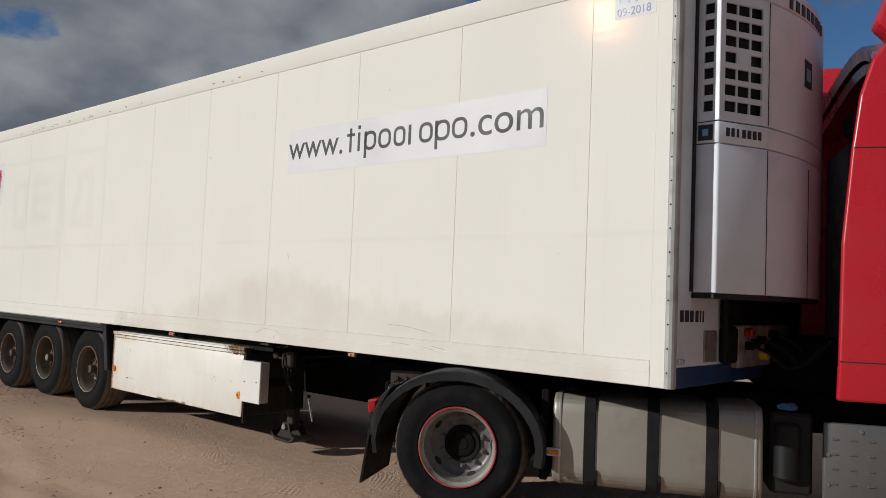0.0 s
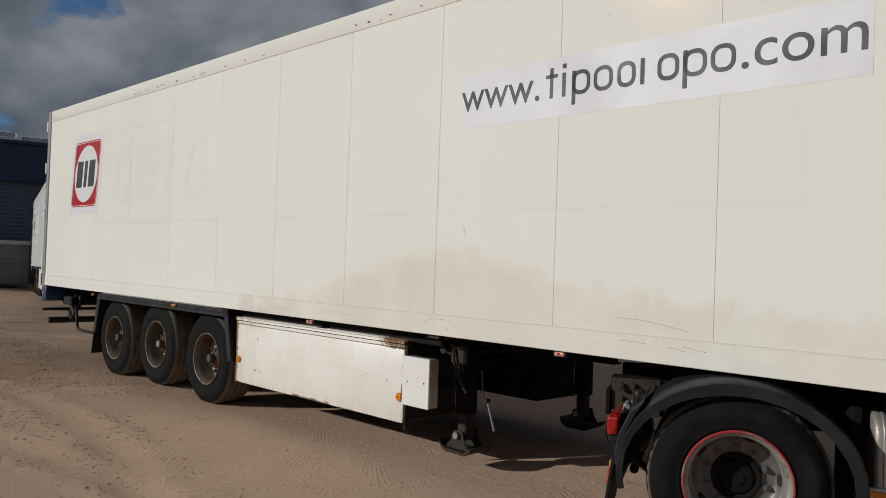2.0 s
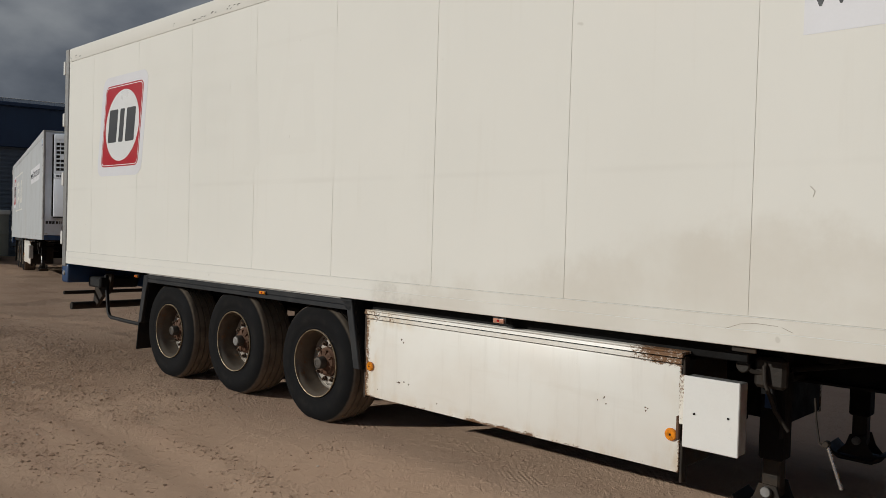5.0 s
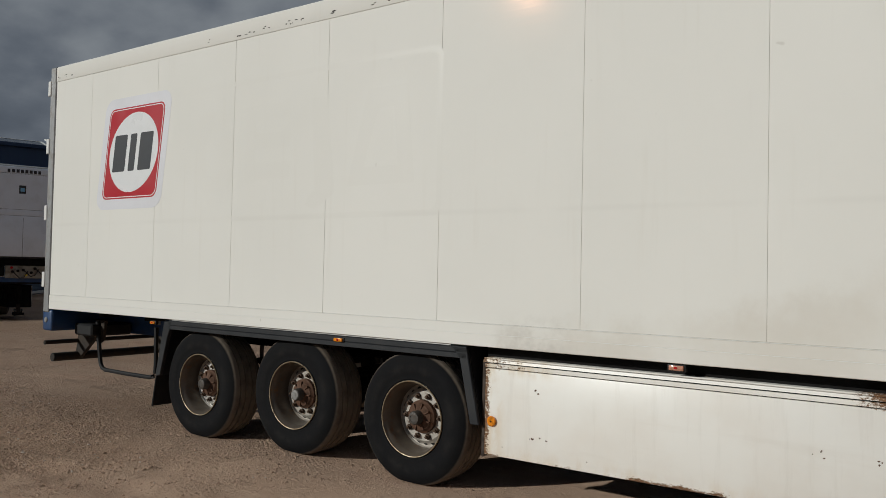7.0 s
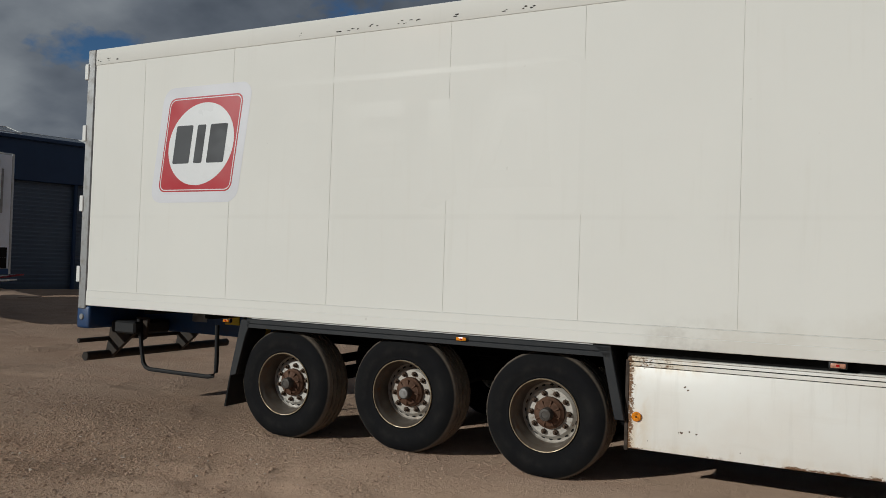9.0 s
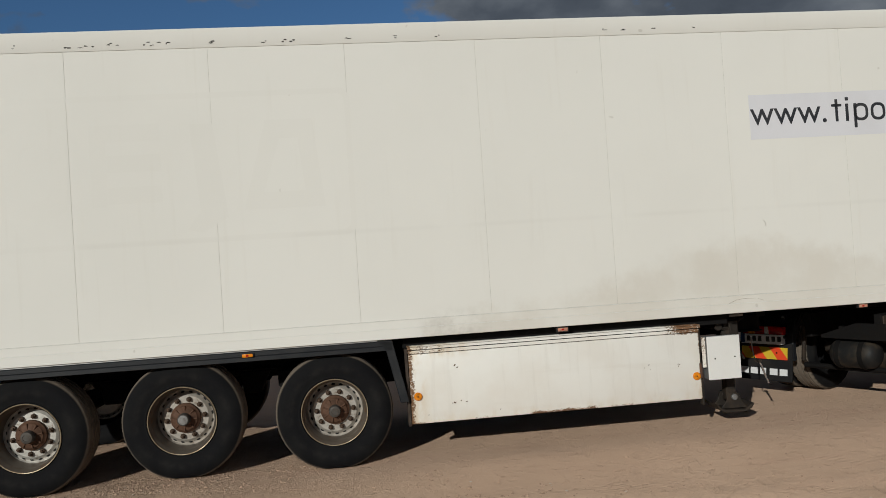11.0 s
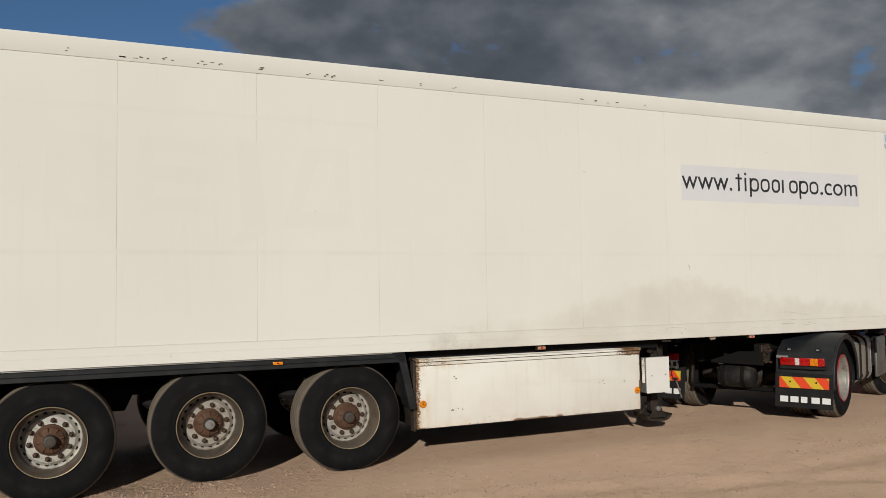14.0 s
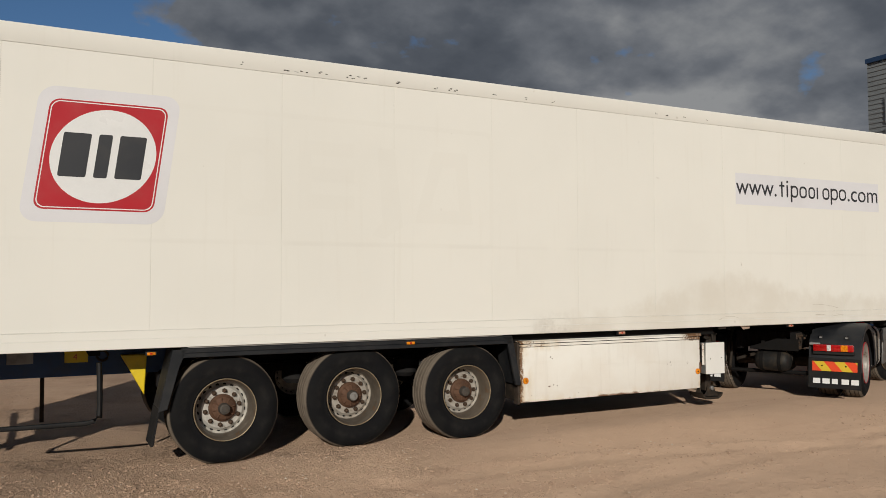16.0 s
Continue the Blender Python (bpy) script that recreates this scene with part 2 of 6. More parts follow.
def turned(n):
    """Coordinates that run round the bend of the wheel tracks."""
    ax = n.axes()
    dx, dy = n.math("ADD", ax[0], 9.0), n.math("ADD", ax[1], 14.0)
    r = n.math("SQRT", n.math("ADD", n.math("MULTIPLY", dx, dx), n.math("MULTIPLY", dy, dy)))
    v = n.t.nodes.new("ShaderNodeCombineXYZ")
    n.put(v.inputs[0], n.math("ADD", r, n.math("MULTIPLY", n.noise(0.13, 3), 5.0)))
    n.put(v.inputs[1], n.math("MULTIPLY", ax[0], 0.09))
    return v.outputs[0]


def make_ground():
    n = Nodes("packed_gravel_dirt")

    def cells(scale, jitter=1.0):
        v = n.t.nodes.new("ShaderNodeTexVoronoi")
        v.inputs["Scale"].default_value = scale
        n.t.links.new(n.co, v.inputs["Vector"])
        return v.outputs["Distance"], v.outputs["Color"]

    a, b, c_, d, e = n.noise(0.16, 5), n.noise(0.9, 6, 0.62), n.noise(5, 8, 0.7), n.noise(38, 5, 0.7), n.noise(130, 3, 0.7)
    loose = n.span(n.math("ADD", n.axes()[0], n.math("MULTIPLY", n.noise(0.35, 3), 4.0)), -6.5, -12.0, 0.34, 1.0)
    coarse = n.span(n.math("ADD", n.axes()[0], n.math("MULTIPLY", n.noise(0.35, 3), 4.0)), -5.0, -11.0, 0.34, 1.0)
    c = n.mix(n.span(b, 0.36, 0.64), (0.50, 0.331, 0.225), (0.575, 0.393, 0.274))
    c = n.mix(n.math("MULTIPLY", n.span(a, 0.42, 0.6), 0.5), c, (0.56, 0.394, 0.284))
    c = n.mix(n.math("MULTIPLY", n.span(loose, 0.9, 0.34), 0.62), c, (0.575, 0.405, 0.294))
    c = n.mix(n.math("MULTIPLY", n.math("MULTIPLY", n.span(c_, 0.50, 0.66), 0.12), loose), c, (0.30, 0.20, 0.138))
    tracks = n.span(n.noise(2.6, 5, 0.6, co=turned(n)), 0.42, 0.62)
    c = n.mix(n.math("MULTIPLY", n.math("MULTIPLY", tracks, n.span(n.noise(0.30, 4), 0.42, 0.62)), 0.13), c, (0.36, 0.24, 0.166))
    red = n.span(n.noise(0.7, 4, 0.6, (0.4, 2.2, 1)), 0.52, 0.68)
    c = n.mix(n.math("MULTIPLY", red, 0.20), c, (0.42, 0.25, 0.175))
    # grit and pebbles, thicker in some places
    d1, k1 = cells(75)
    d2, k2 = cells(26)
    sx = n.t.nodes.new("ShaderNodeSeparateColor")
    n.t.links.new(k1, sx.inputs[0])
    sy = n.t.nodes.new("ShaderNodeSeparateColor")
    n.t.links.new(k2, sy.inputs[0])
    where = n.math("MULTIPLY", n.span(n.noise(1.7, 5, 0.65), 0.34, 0.62, 0.25, 1.0), loose)
    grit = n.math("MULTIPLY", n.span(sx.outputs[0], 0.45, 0.60), where)
    peb = n.math("MULTIPLY", n.span(sy.outputs[0], 0.72, 0.80), where)
    tone = n.mix(sx.outputs[1], (0.17, 0.12, 0.085), (0.56, 0.46, 0.37))
    c = n.mix(n.math("MULTIPLY", grit, 0.17), c, tone)
    tone2 = n.mix(sy.outputs[1], (0.24, 0.18, 0.13), (0.58, 0.48, 0.39))
    c = n.mix(n.math("MULTIPLY", n.math("MULTIPLY", peb, n.span(d2, 0.42, 0.30)), 0.42), c, tone2)
    c = n.mix(n.math("MULTIPLY", n.math("MULTIPLY", n.span(e, 0.55, 0.68), 0.14), loose), c, (0.18, 0.12, 0.085))
    clod = n.math("MULTIPLY", n.span(n.noise(13, 6, 0.62), 0.56, 0.66), loose)
    c = n.mix(n.math("MULTIPLY", clod, 0.09), c, (0.24, 0.165, 0.118))
    h = n.math("ADD", n.math("MULTIPLY", c_, 0.40), n.math("ADD", n.math("MULTIPLY", d, 0.62), n.math("MULTIPLY", e, 0.24)))
    h = n.math("ADD", h, n.math("MULTIPLY", grit, n.span(d1, 0.6, 0.0, 0.0, 0.40)))
    h = n.math("ADD", h, n.math("MULTIPLY", peb, n.span(d2, 0.5, 0.1, 0.0, 0.62)))
    h = n.math("ADD", h, n.math("MULTIPLY", n.span(n.noise(10, 7, 0.7), 0.44, 0.70), 0.16))
    h = n.math("ADD", n.math("MULTIPLY", h, coarse), n.math("MULTIPLY", clod, 0.38))
    # tread prints along the bends
    tv = n.t.nodes.new("ShaderNodeSeparateXYZ")
    n.put(tv.inputs[0], turned(n))
    band = n.span(n.math("ABSOLUTE", n.math("SUBTRACT", n.math("PINGPONG", n.math("ADD", tv.outputs[0], 0.55), 0.95), 0.4)), 0.17, 0.13)
    blocks = n.math("MULTIPLY", n.math("SINE", n.math("MULTIPLY", tv.outputs[1], 760.0)), n.math("SINE", n.math("MULTIPLY", tv.outputs[0], 95.0)))
    worn = n.span(n.noise(0.8, 4, 0.6), 0.47, 0.60)
    h = n.math("ADD", h, n.math("MULTIPLY", n.math("MULTIPLY", blocks, band), n.math("MULTIPLY", worn, 0.075)))
    # churned patches of clods between packed places
    churn = n.math("MULTIPLY", n.span(n.noise(0.75, 5, 0.62), 0.50, 0.60), n.span(coarse, 0.33, 0.9, 0.08, 1.0))
    lumps = n.noise(15, 6, 0.68)
    h = n.math("ADD", h, n.math("MULTIPLY", n.math("MULTIPLY", n.span(lumps, 0.42, 0.66), churn), 0.75))
    c = n.mix(n.math("MULTIPLY", churn, 0.06), c, (0.36, 0.25, 0.18))
    n.bump(h, 1.0, 0.034)
    n.put(n.b.inputs["Diffuse Roughness"], 0.30)
    n.put(n.b.inputs["Specular IOR Level"], 0.2)
    return n.done(c, 0.95)


def make_stone():
    n = Nodes("gravel_stone")
    each = n.t.nodes.new("ShaderNodeNewGeometry").outputs["Random Per Island"]
    c = n.mix(n.span(each, 0.0, 0.8), (0.36, 0.245, 0.172), (0.52, 0.365, 0.262))
    c = n.mix(n.span(each, 0.96, 0.98), c, (0.56, 0.47, 0.39))
    c = n.mix(n.math("MULTIPLY", n.noise(60, 3), 0.3), c, (0.20, 0.135, 0.095))
    n.put(n.b.inputs["Diffuse Roughness"], 0.22)
    n.put(n.b.inputs["Specular IOR Level"], 0.25)
    return n.done(c, 0.9)


def make_rim_paint(name, color, rusty):
    n = Nodes(name)
    big, fine = n.noise(9, 7, 0.65), n.noise(40, 4)
    c = n.mix(n.span(big, 0.35, 0.65), color, tuple(v * 0.72 for v in color))
    c = n.mix(n.math("MULTIPLY", n.chance(), rusty), c, (0.26, 0.20, 0.145))
    f = n.math("MULTIPLY", n.span(n.math("ADD", n.math("MULTIPLY", big, 0.6), n.math("MULTIPLY", fine, 0.4)), 0.62 - rusty * 0.12, 0.70 - rusty * 0.10), min(1.0, rusty * 2))
    c = n.mix(n.math("MULTIPLY", f, 0.8), c, (0.16, 0.085, 0.04))
    n.bump(fine, 0.2, 0.004)
    return n.done(c, 0.45, 0.35)


def make_hazard():
    n = Nodes("hazard_stripes")
    ax = n.axes()
    s = n.math("FRACT", n.math("DIVIDE", n.math("SUBTRACT", ax[1], n.math("MULTIPLY", ax[2], 0.8)), 0.27))
    c = n.mix(n.span(s, 0.49, 0.51), (0.82, 0.06, 0.015), (0.72, 0.50, 0.03))
    c = n.mix(n.math("MULTIPLY", n.noise(30, 5), 0.25), c, (0.25, 0.15, 0.08))
    return n.done(c, 0.35)


def make_cladding(name, ca, cb):
    n = Nodes(name)
    c = n.mix(n.span(n.noise(0.5, 5), 0.35, 0.7), ca, cb)
    c = n.mix(n.math("MULTIPLY", n.span(n.noise(2.5, 5, 0.6, (4, 4, 0.3)), 0.5, 0.75), 0.3), c, tuple(v * 0.6 for v in ca))
    return n.done(c, 0.45, 0.2)


def make_lens(name, color, glow=0.0):
    n = Nodes(name)
    rid = n.noise(120, 2)
    c = n.mix(n.span(n.noise(40, 4), 0.35, 0.7), color, tuple(v * 0.55 for v in color))
    n.bump(rid, 0.4, 0.003)
    return n.done(c, 0.16, 0.0, 0.6)


M_PAINT = make_trailer_paint()
M_RUSTY = make_rusty_white()
M_TYRE = make_tyre("dusty_rubber", 0.508)
M_TYRE_TREADED = make_tyre("dusty_treaded_rubber", 0.478)
M_GROUND = make_ground()
M_SEAM = plain("seam_sealant", (0.56, 0.54, 0.49), 0.8)
M_FLOOR = plain("dark_slab_underside", (0.020, 0.016, 0.013), 0.85, amount=0.4, dirt=(0.035, 0.028, 0.02), gloss=0.2)
M_GREYWHITE = plain("darker_grey_white_gelcoat", (0.50, 0.515, 0.53), 0.55, amount=0.4, dirt=(0.40, 0.39, 0.37), scale=0.9, bump=0.03, gloss=0.2)
M_WHITE = plain("white_enamel", (0.80, 0.79, 0.76), 0.32, amount=0.12, scale=4, dirt=(0.5, 0.45, 0.38), coat=0.2)
M_REEFER = plain("cool_white_plastic", (0.78, 0.82, 0.89), 0.42, amount=0.22, scale=2.5, dirt=(0.45, 0.43, 0.40), coat=0.15, bump=0.04)
M_STRIP = plain("weathered_aluminium_strip", (0.46, 0.46, 0.45), 0.62, 0.1, dirt=(0.18, 0.16, 0.14), amount=0.5, scale=5)
M_ALU = plain("dull_aluminium", (0.55, 0.55, 0.54), 0.42, 0.75, dirt=(0.25, 0.22, 0.19), amount=0.4, scale=6)
M_STEP = plain("worn_tread_plate", (0.20, 0.20, 0.20), 0.45, 0.6, dirt=(0.14, 0.12, 0.10), amount=0.5, scale=5)
M_TANK = plain("weathered_tank_aluminium", (0.42, 0.395, 0.35), 0.46, 0.55, dirt=(0.27, 0.22, 0.165), amount=0.6, scale=2.2, bump=0.06)
M_SCRATCH = plain("scuffed_paint", (0.27, 0.215, 0.16), 0.8, amount=0.9, dirt=(0.60, 0.55, 0.47), scale=14)
M_STEEL = plain("grey_steel", (0.30, 0.30, 0.30), 0.5, 0.6, dirt=(0.12, 0.09, 0.06), amount=0.5, scale=8)
M_BLACK = plain("black_plastic", (0.010, 0.010, 0.011), 0.6, amount=0.3, dirt=(0.04, 0.036, 0.03), scale=4, bump=0.2, gloss=0.35)
M_GUARD = plain("grey_black_plastic", (0.0125, 0.014, 0.017), 0.52, amount=0.35, dirt=(0.05, 0.047, 0.044), scale=4, bump=0.2, gloss=0.35)
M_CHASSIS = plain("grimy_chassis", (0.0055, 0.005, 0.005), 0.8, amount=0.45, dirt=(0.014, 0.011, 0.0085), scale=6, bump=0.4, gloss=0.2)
M_MUDDY = plain("mud_caked_paint", (0.012, 0.012, 0.012), 0.6, amount=0.9, dirt=(0.055, 0.04, 0.026), scale=7, bump=0.5, gloss=0.3)
M_GRIME = plain("greasy_metal", (0.026, 0.021, 0.017), 0.65, 0.15, amount=0.7, dirt=(0.066, 0.045, 0.03), scale=9, bump=0.5, gloss=0.3)
M_GRIMY_RUST = plain("rusty_painted_plate", (0.050, 0.034, 0.024), 0.75, 0.1, amount=0.7, dirt=(0.022, 0.016, 0.012), scale=12, bump=0.4)
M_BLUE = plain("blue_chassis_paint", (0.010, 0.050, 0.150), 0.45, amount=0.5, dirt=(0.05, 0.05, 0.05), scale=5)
M_RED = plain("red_cab_paint", (0.50, 0.010, 0.022), 0.28, amount=0.15, dirt=(0.30, 0.05, 0.05), scale=2, bump=0.02, coat=0.6)
M_RIM = make_rim_paint("worn_white_wheel_paint", (0.66, 0.635, 0.585), 0.50)
M_RIMG = make_rim_paint("grey_wheel_paint", (0.15, 0.15, 0.155), 0.3)
M_RIMWORN = make_rim_paint("worn_pale_rim", (0.40, 0.39, 0.37), 0.55)
M_PANEL = plain("grimy_white_steel", (0.34, 0.31, 0.26), 0.6, amount=0.8, dirt=(0.08, 0.06, 0.045), scale=6, bump=0.3)
M_BARREL = make_rim_paint("grimy_rim_barrel", (0.115, 0.098, 0.080), 0.65)
M_BRONZE = make_rim_paint("brake_dusted_steel", (0.055, 0.042, 0.032), 0.5)
M_LIP = plain("bare_rim_lip", (0.40, 0.32, 0.21), 0.45, 0.4, amount=0.8, dirt=(0.20, 0.11, 0.05), scale=14)
M_BADGE = plain("worn_grey_badge", (0.24, 0.23, 0.22), 0.6, 0.2, amount=0.6, dirt=(0.08, 0.06, 0.045), scale=30)
M_CHROME = plain("worn_chrome", (0.6, 0.6, 0.6), 0.25, 0.9, amount=0.3, scale=20)
M_RUST = plain("rusted_hub", (0.112, 0.055, 0.031), 0.8, 0.2, amount=0.6, dirt=(0.05, 0.03, 0.02), scale=14, bump=0.5)
M_CAP = plain("dull_hub_cap", (0.075, 0.066, 0.058), 0.6, 0.3, amount=0.6, dirt=(0.07, 0.05, 0.035), scale=20)
M_NUT = plain("rusty_nut", (0.085, 0.055, 0.036), 0.6, 0.5, amount=0.5, dirt=(0.06, 0.03, 0.02), scale=40)
M_REDRING = plain("red_rim_edge", (0.42, 0.025, 0.035), 0.5, amount=0.95, dirt=(0.26, 0.20, 0.18), scale=9)
M_DARK = plain("dark_recess", (0.012, 0.012, 0.013), 0.8, amount=0.2)
M_YELLOW = plain("yellow_plastic", (0.80, 0.58, 0.02), 0.45, amount=0.2, scale=6)
M_RUBBER = plain("black_rubber", (0.010, 0.010, 0.011), 0.85, amount=0.4, dirt=(0.045, 0.038, 0.032), scale=7, bump=0.4, gloss=0.25)
M_HAZ = make_hazard()
M_AMBER = make_lens("amber_lens", (0.85, 0.27, 0.01))
M_REDLENS = make_lens("red_lens", (0.48, 0.008, 0.008))
M_CLEAR = make_lens("clear_lens", (0.75, 0.72, 0.70))
M_SALMON = make_lens("faded_orange_lens", (0.62, 0.30, 0.20))
M_INK = plain("black_vinyl", (0.022, 0.024, 0.030), 0.55, amount=0.1)
M_FILM = plain("pale_vinyl_film", (0.735, 0.728, 0.758), 0.50, amount=0.08, scale=1.5, bump=0.01, gloss=0.30)
M_GHOST = make_trailer_paint("faded_gelcoat", 0.09)
M_LOGORED = plain("red_vinyl", (0.46, 0.022, 0.032), 0.33, amount=0.08)
M_LOGOWHITE = plain("white_vinyl", (0.80, 0.80, 0.80), 0.3, amount=0.08)
M_RAG = plain("blue_cloth", (0.10, 0.24, 0.52), 0.9, amount=0.4, scale=20)
M_PALEBLUE = plain("pale_blue_print", (0.22, 0.46, 0.66), 0.4, amount=0.1)
M_NAVY = plain("navy_print", (0.06, 0.08, 0.22), 0.4, amount=0.1)
M_CLADGREY = make_cladding("grey_cladding", (0.21, 0.225, 0.235), (0.17, 0.18, 0.19))
M_CLADLIGHT = make_cladding("light_cladding", (0.42, 0.44, 0.44), (0.36, 0.38, 0.38))
M_CLADBLUE = make_cladding("blue_grey_cladding", (0.105, 0.135, 0.175), (0.085, 0.11, 0.15))
M_FASCIA = make_cladding("dark_blue_fascia", (0.018, 0.045, 0.105), (0.014, 0.035, 0.085))
M_ROOF = plain("grey_roof_sheet", (0.14, 0.145, 0.14), 0.6, amount=0.3, scale=0.6)
M_GLASS = plain("dark_window_glass", (0.03, 0.035, 0.04), 0.08, amount=0.05)
M_SOLAR = plain("solar_glass", (0.06, 0.075, 0.10), 0.25, amount=0.1)
M_CONT = plain("grey_green_container_paint", (0.16, 0.18, 0.165), 0.6, amount=0.5, dirt=(0.10, 0.09, 0.08), scale=1.2)
M_IBC = plain("milky_plastic", (0.75, 0.77, 0.78), 0.4, amount=0.1)
M_STONE = make_stone()

# ---- mesh helpers ----
def box(x0, x1, y0, y1, z0, z1, bev=0.0, seg=1):
    bm = bmesh.new()
    bmesh.ops.create_cube(bm, size=1.0)
    for v in bm.verts:
        v.co = Vector(((x0 + x1) / 2 + v.co.x * (x1 - x0), (y0 + y1) / 2 + v.co.y * (y1 - y0), (z0 + z1) / 2 + v.co.z * (z1 - z0)))
    if bev:
        bmesh.ops.bevel(bm, geom=bm.edges[:], offset=bev, segments=seg, affect="EDGES", profile=0.5)
    return bm


def add(*bms):
    """Joins bmeshes into the first."""
    first = bms[0]
    for other in bms[1:]:
        me = bpy.data.meshes.new("t")
        other.to_mesh(me)
        other.free()
        first.from_mesh(me)
        bpy.data.meshes.remove(me)
    return first


def moved(bm, m):
    bmesh.ops.transform(bm, matrix=m, verts=bm.verts[:])
    return bm


def prism(poly, axis, a, b, bev=0.0, seg=1):
    """A polygon drawn out from a to b along an axis: 'x' takes (y, z), 'y' takes (x, z), 'z' takes (x, y)."""
    bm = bmesh.new()

    def at(p, w):
        return {"x": (w, p[0], p[1]), "y": (p[0], w, p[1]), "z": (p[0], p[1], w)}[axis]
    lo, hi = [bm.verts.new(at(p, a)) for p in poly], [bm.verts.new(at(p, b)) for p in poly]
    n = len(poly)
    bm.faces.new(lo)
    bm.faces.new(hi[::-1])
    for i in range(n):
        bm.faces.new((lo[i], hi[i], hi[(i + 1) % n], lo[(i + 1) % n]))
    bmesh.ops.recalc_face_normals(bm, faces=bm.faces[:])
    if bev:
        bmesh.ops.bevel(bm, geom=bm.edges[:], offset=bev, segments=seg, affect="EDGES", profile=0.5)
    return bm


def lathe(profile, n=48, closed=False):
    """(radius, y) turned round the y axis."""
    bm = bmesh.new()
    rings = []
    for r, y in profile:
        if r < 1e-6:
            rings.append([bm.verts.new((0, y, 0))])
        else:
            rings.append([bm.verts.new((r * math.cos(2 * math.pi * i / n), y, r * math.sin(2 * math.pi * i / n))) for i in range(n)])
    pairs = list(zip(rings, rings[1:])) + ([(rings[-1], rings[0])] if closed else [])
    for p, q in pairs:
        for i in range(n):
            j = (i + 1) % n
            if len(p) == 1 and len(q) == 1:
                continue
            if len(p) == 1:
                bm.faces.new((p[0], q[i], q[j]))
            elif len(q) == 1:
                bm.faces.new((p[i], q[0], p[j]))
            else:
                bm.faces.new((p[i], q[i], q[j], p[j]))
    bmesh.ops.recalc_face_normals(bm, faces=bm.faces[:])
    return bm


def tube(path, r, n=10, closed=False):
    """A round rod along a path of points."""
    bm = bmesh.new()
    pts = [Vector(p) for p in path]
    rings = []
    m = len(pts)
    for i, p in enumerate(pts):
        a = pts[(i - 1) % m] if closed or i else p
        b = pts[(i + 1) % m] if closed or i < m - 1 else p
        d = (b - a).normalized()
        side = d.cross(Vector((0.13, 0.21, 1)) if abs(d.z) < 0.9 else Vector((1, 0.2, 0))).normalized()
        other = d.cross(side)
        rings.append([bm.verts.new(p + r * (math.cos(2 * math.pi * k / n) * side + math.sin(2 * math.pi * k / n) * other)) for k in range(n)])
    for p, q in list(zip(rings, rings[1:])) + ([(rings[-1], rings[0])] if closed else []):
        for k in range(n):
            bm.faces.new((p[k], q[k], q[(k + 1) % n], p[(k + 1) % n]))
    if not closed:
        bm.faces.new(rings[0])
        bm.faces.new(rings[-1])
    bmesh.ops.recalc_face_normals(bm, faces=bm.faces[:])
    return bm


def rod(a, b, r, n=16, bev=0.0):
    """A cylinder from a to b."""
    a, b = Vector(a), Vector(b)
    length = (b - a).length
    prof = [(0, 0), (r - bev, 0), (r, bev), (r, length - bev), (r - bev, length), (0, length)] if bev else [(0, 0), (r, 0), (r, length), (0, length)]
    return moved(lathe(prof, n), Matrix.Translation(a) @ (b - a).to_track_quat("Y", "Z").to_matrix().to_4x4())


def rounded(w, h, r, n=6):
    """The outline of a rounded rectangle round (0, 0)."""
    pts = []
    for cx, cy, a in ((w / 2 - r, h / 2 - r, 0), (-w / 2 + r, h / 2 - r, 90), (-w / 2 + r, -h / 2 + r, 180), (w / 2 - r, -h / 2 + r, 270)):
        pts += [(cx + r * math.cos(radians(a + 90 * i / n)), cy + r * math.sin(radians(a + 90 * i / n))) for i in range(n + 1)]
    return pts


def ring_plate(outer, inner, axis, a, b):
    """A flat plate between two outlines with the same number of points."""
    bm = bmesh.new()

    def at(p, w):
        return {"x": (w, p[0], p[1]), "y": (p[0], w, p[1]), "z": (p[0], p[1], w)}[axis]
    n = len(outer)
    sets = [[bm.verts.new(at(p, w)) for p in line] for line, w in ((outer, a), (inner, a), (inner, b), (outer, b))]
    for s, u in zip(sets, sets[1:] + sets[:1]):
        for i in range(n):
            bm.faces.new((s[i], s[(i + 1) % n], u[(i + 1) % n], u[i]))
    bmesh.ops.recalc_face_normals(bm, faces=bm.faces[:])
    return bm


def mesh_of(name, bm, material, smooth=35):
    me = bpy.data.meshes.new(name)
    bm.to_mesh(me)
    bm.free()
    me.materials.append(material)
    if smooth:
        me.shade_smooth()
        me.set_sharp_from_angle(angle=radians(smooth))
    return me


def part(name, bm, material, parent, label="", smooth=35):
    ob = new(name, mesh_of(name, bm, material, smooth))
    ob.parent = parent
    if label:
        ob["label"] = label
    return ob


def piece(name, me, parent, m=None):
    """One more object on a mesh that is there already."""
    ob = new(name, me)
    ob.parent = parent
    if m is not None:
        ob.matrix_basis = m
    return ob


def thing(name, label, category, m=None, group="", kind=""):
    ob = new(name)
    ob.empty_display_size = 0.2
    if m is not None:
        ob.matrix_basis = m
    return tagged(ob, label, category, group, kind)


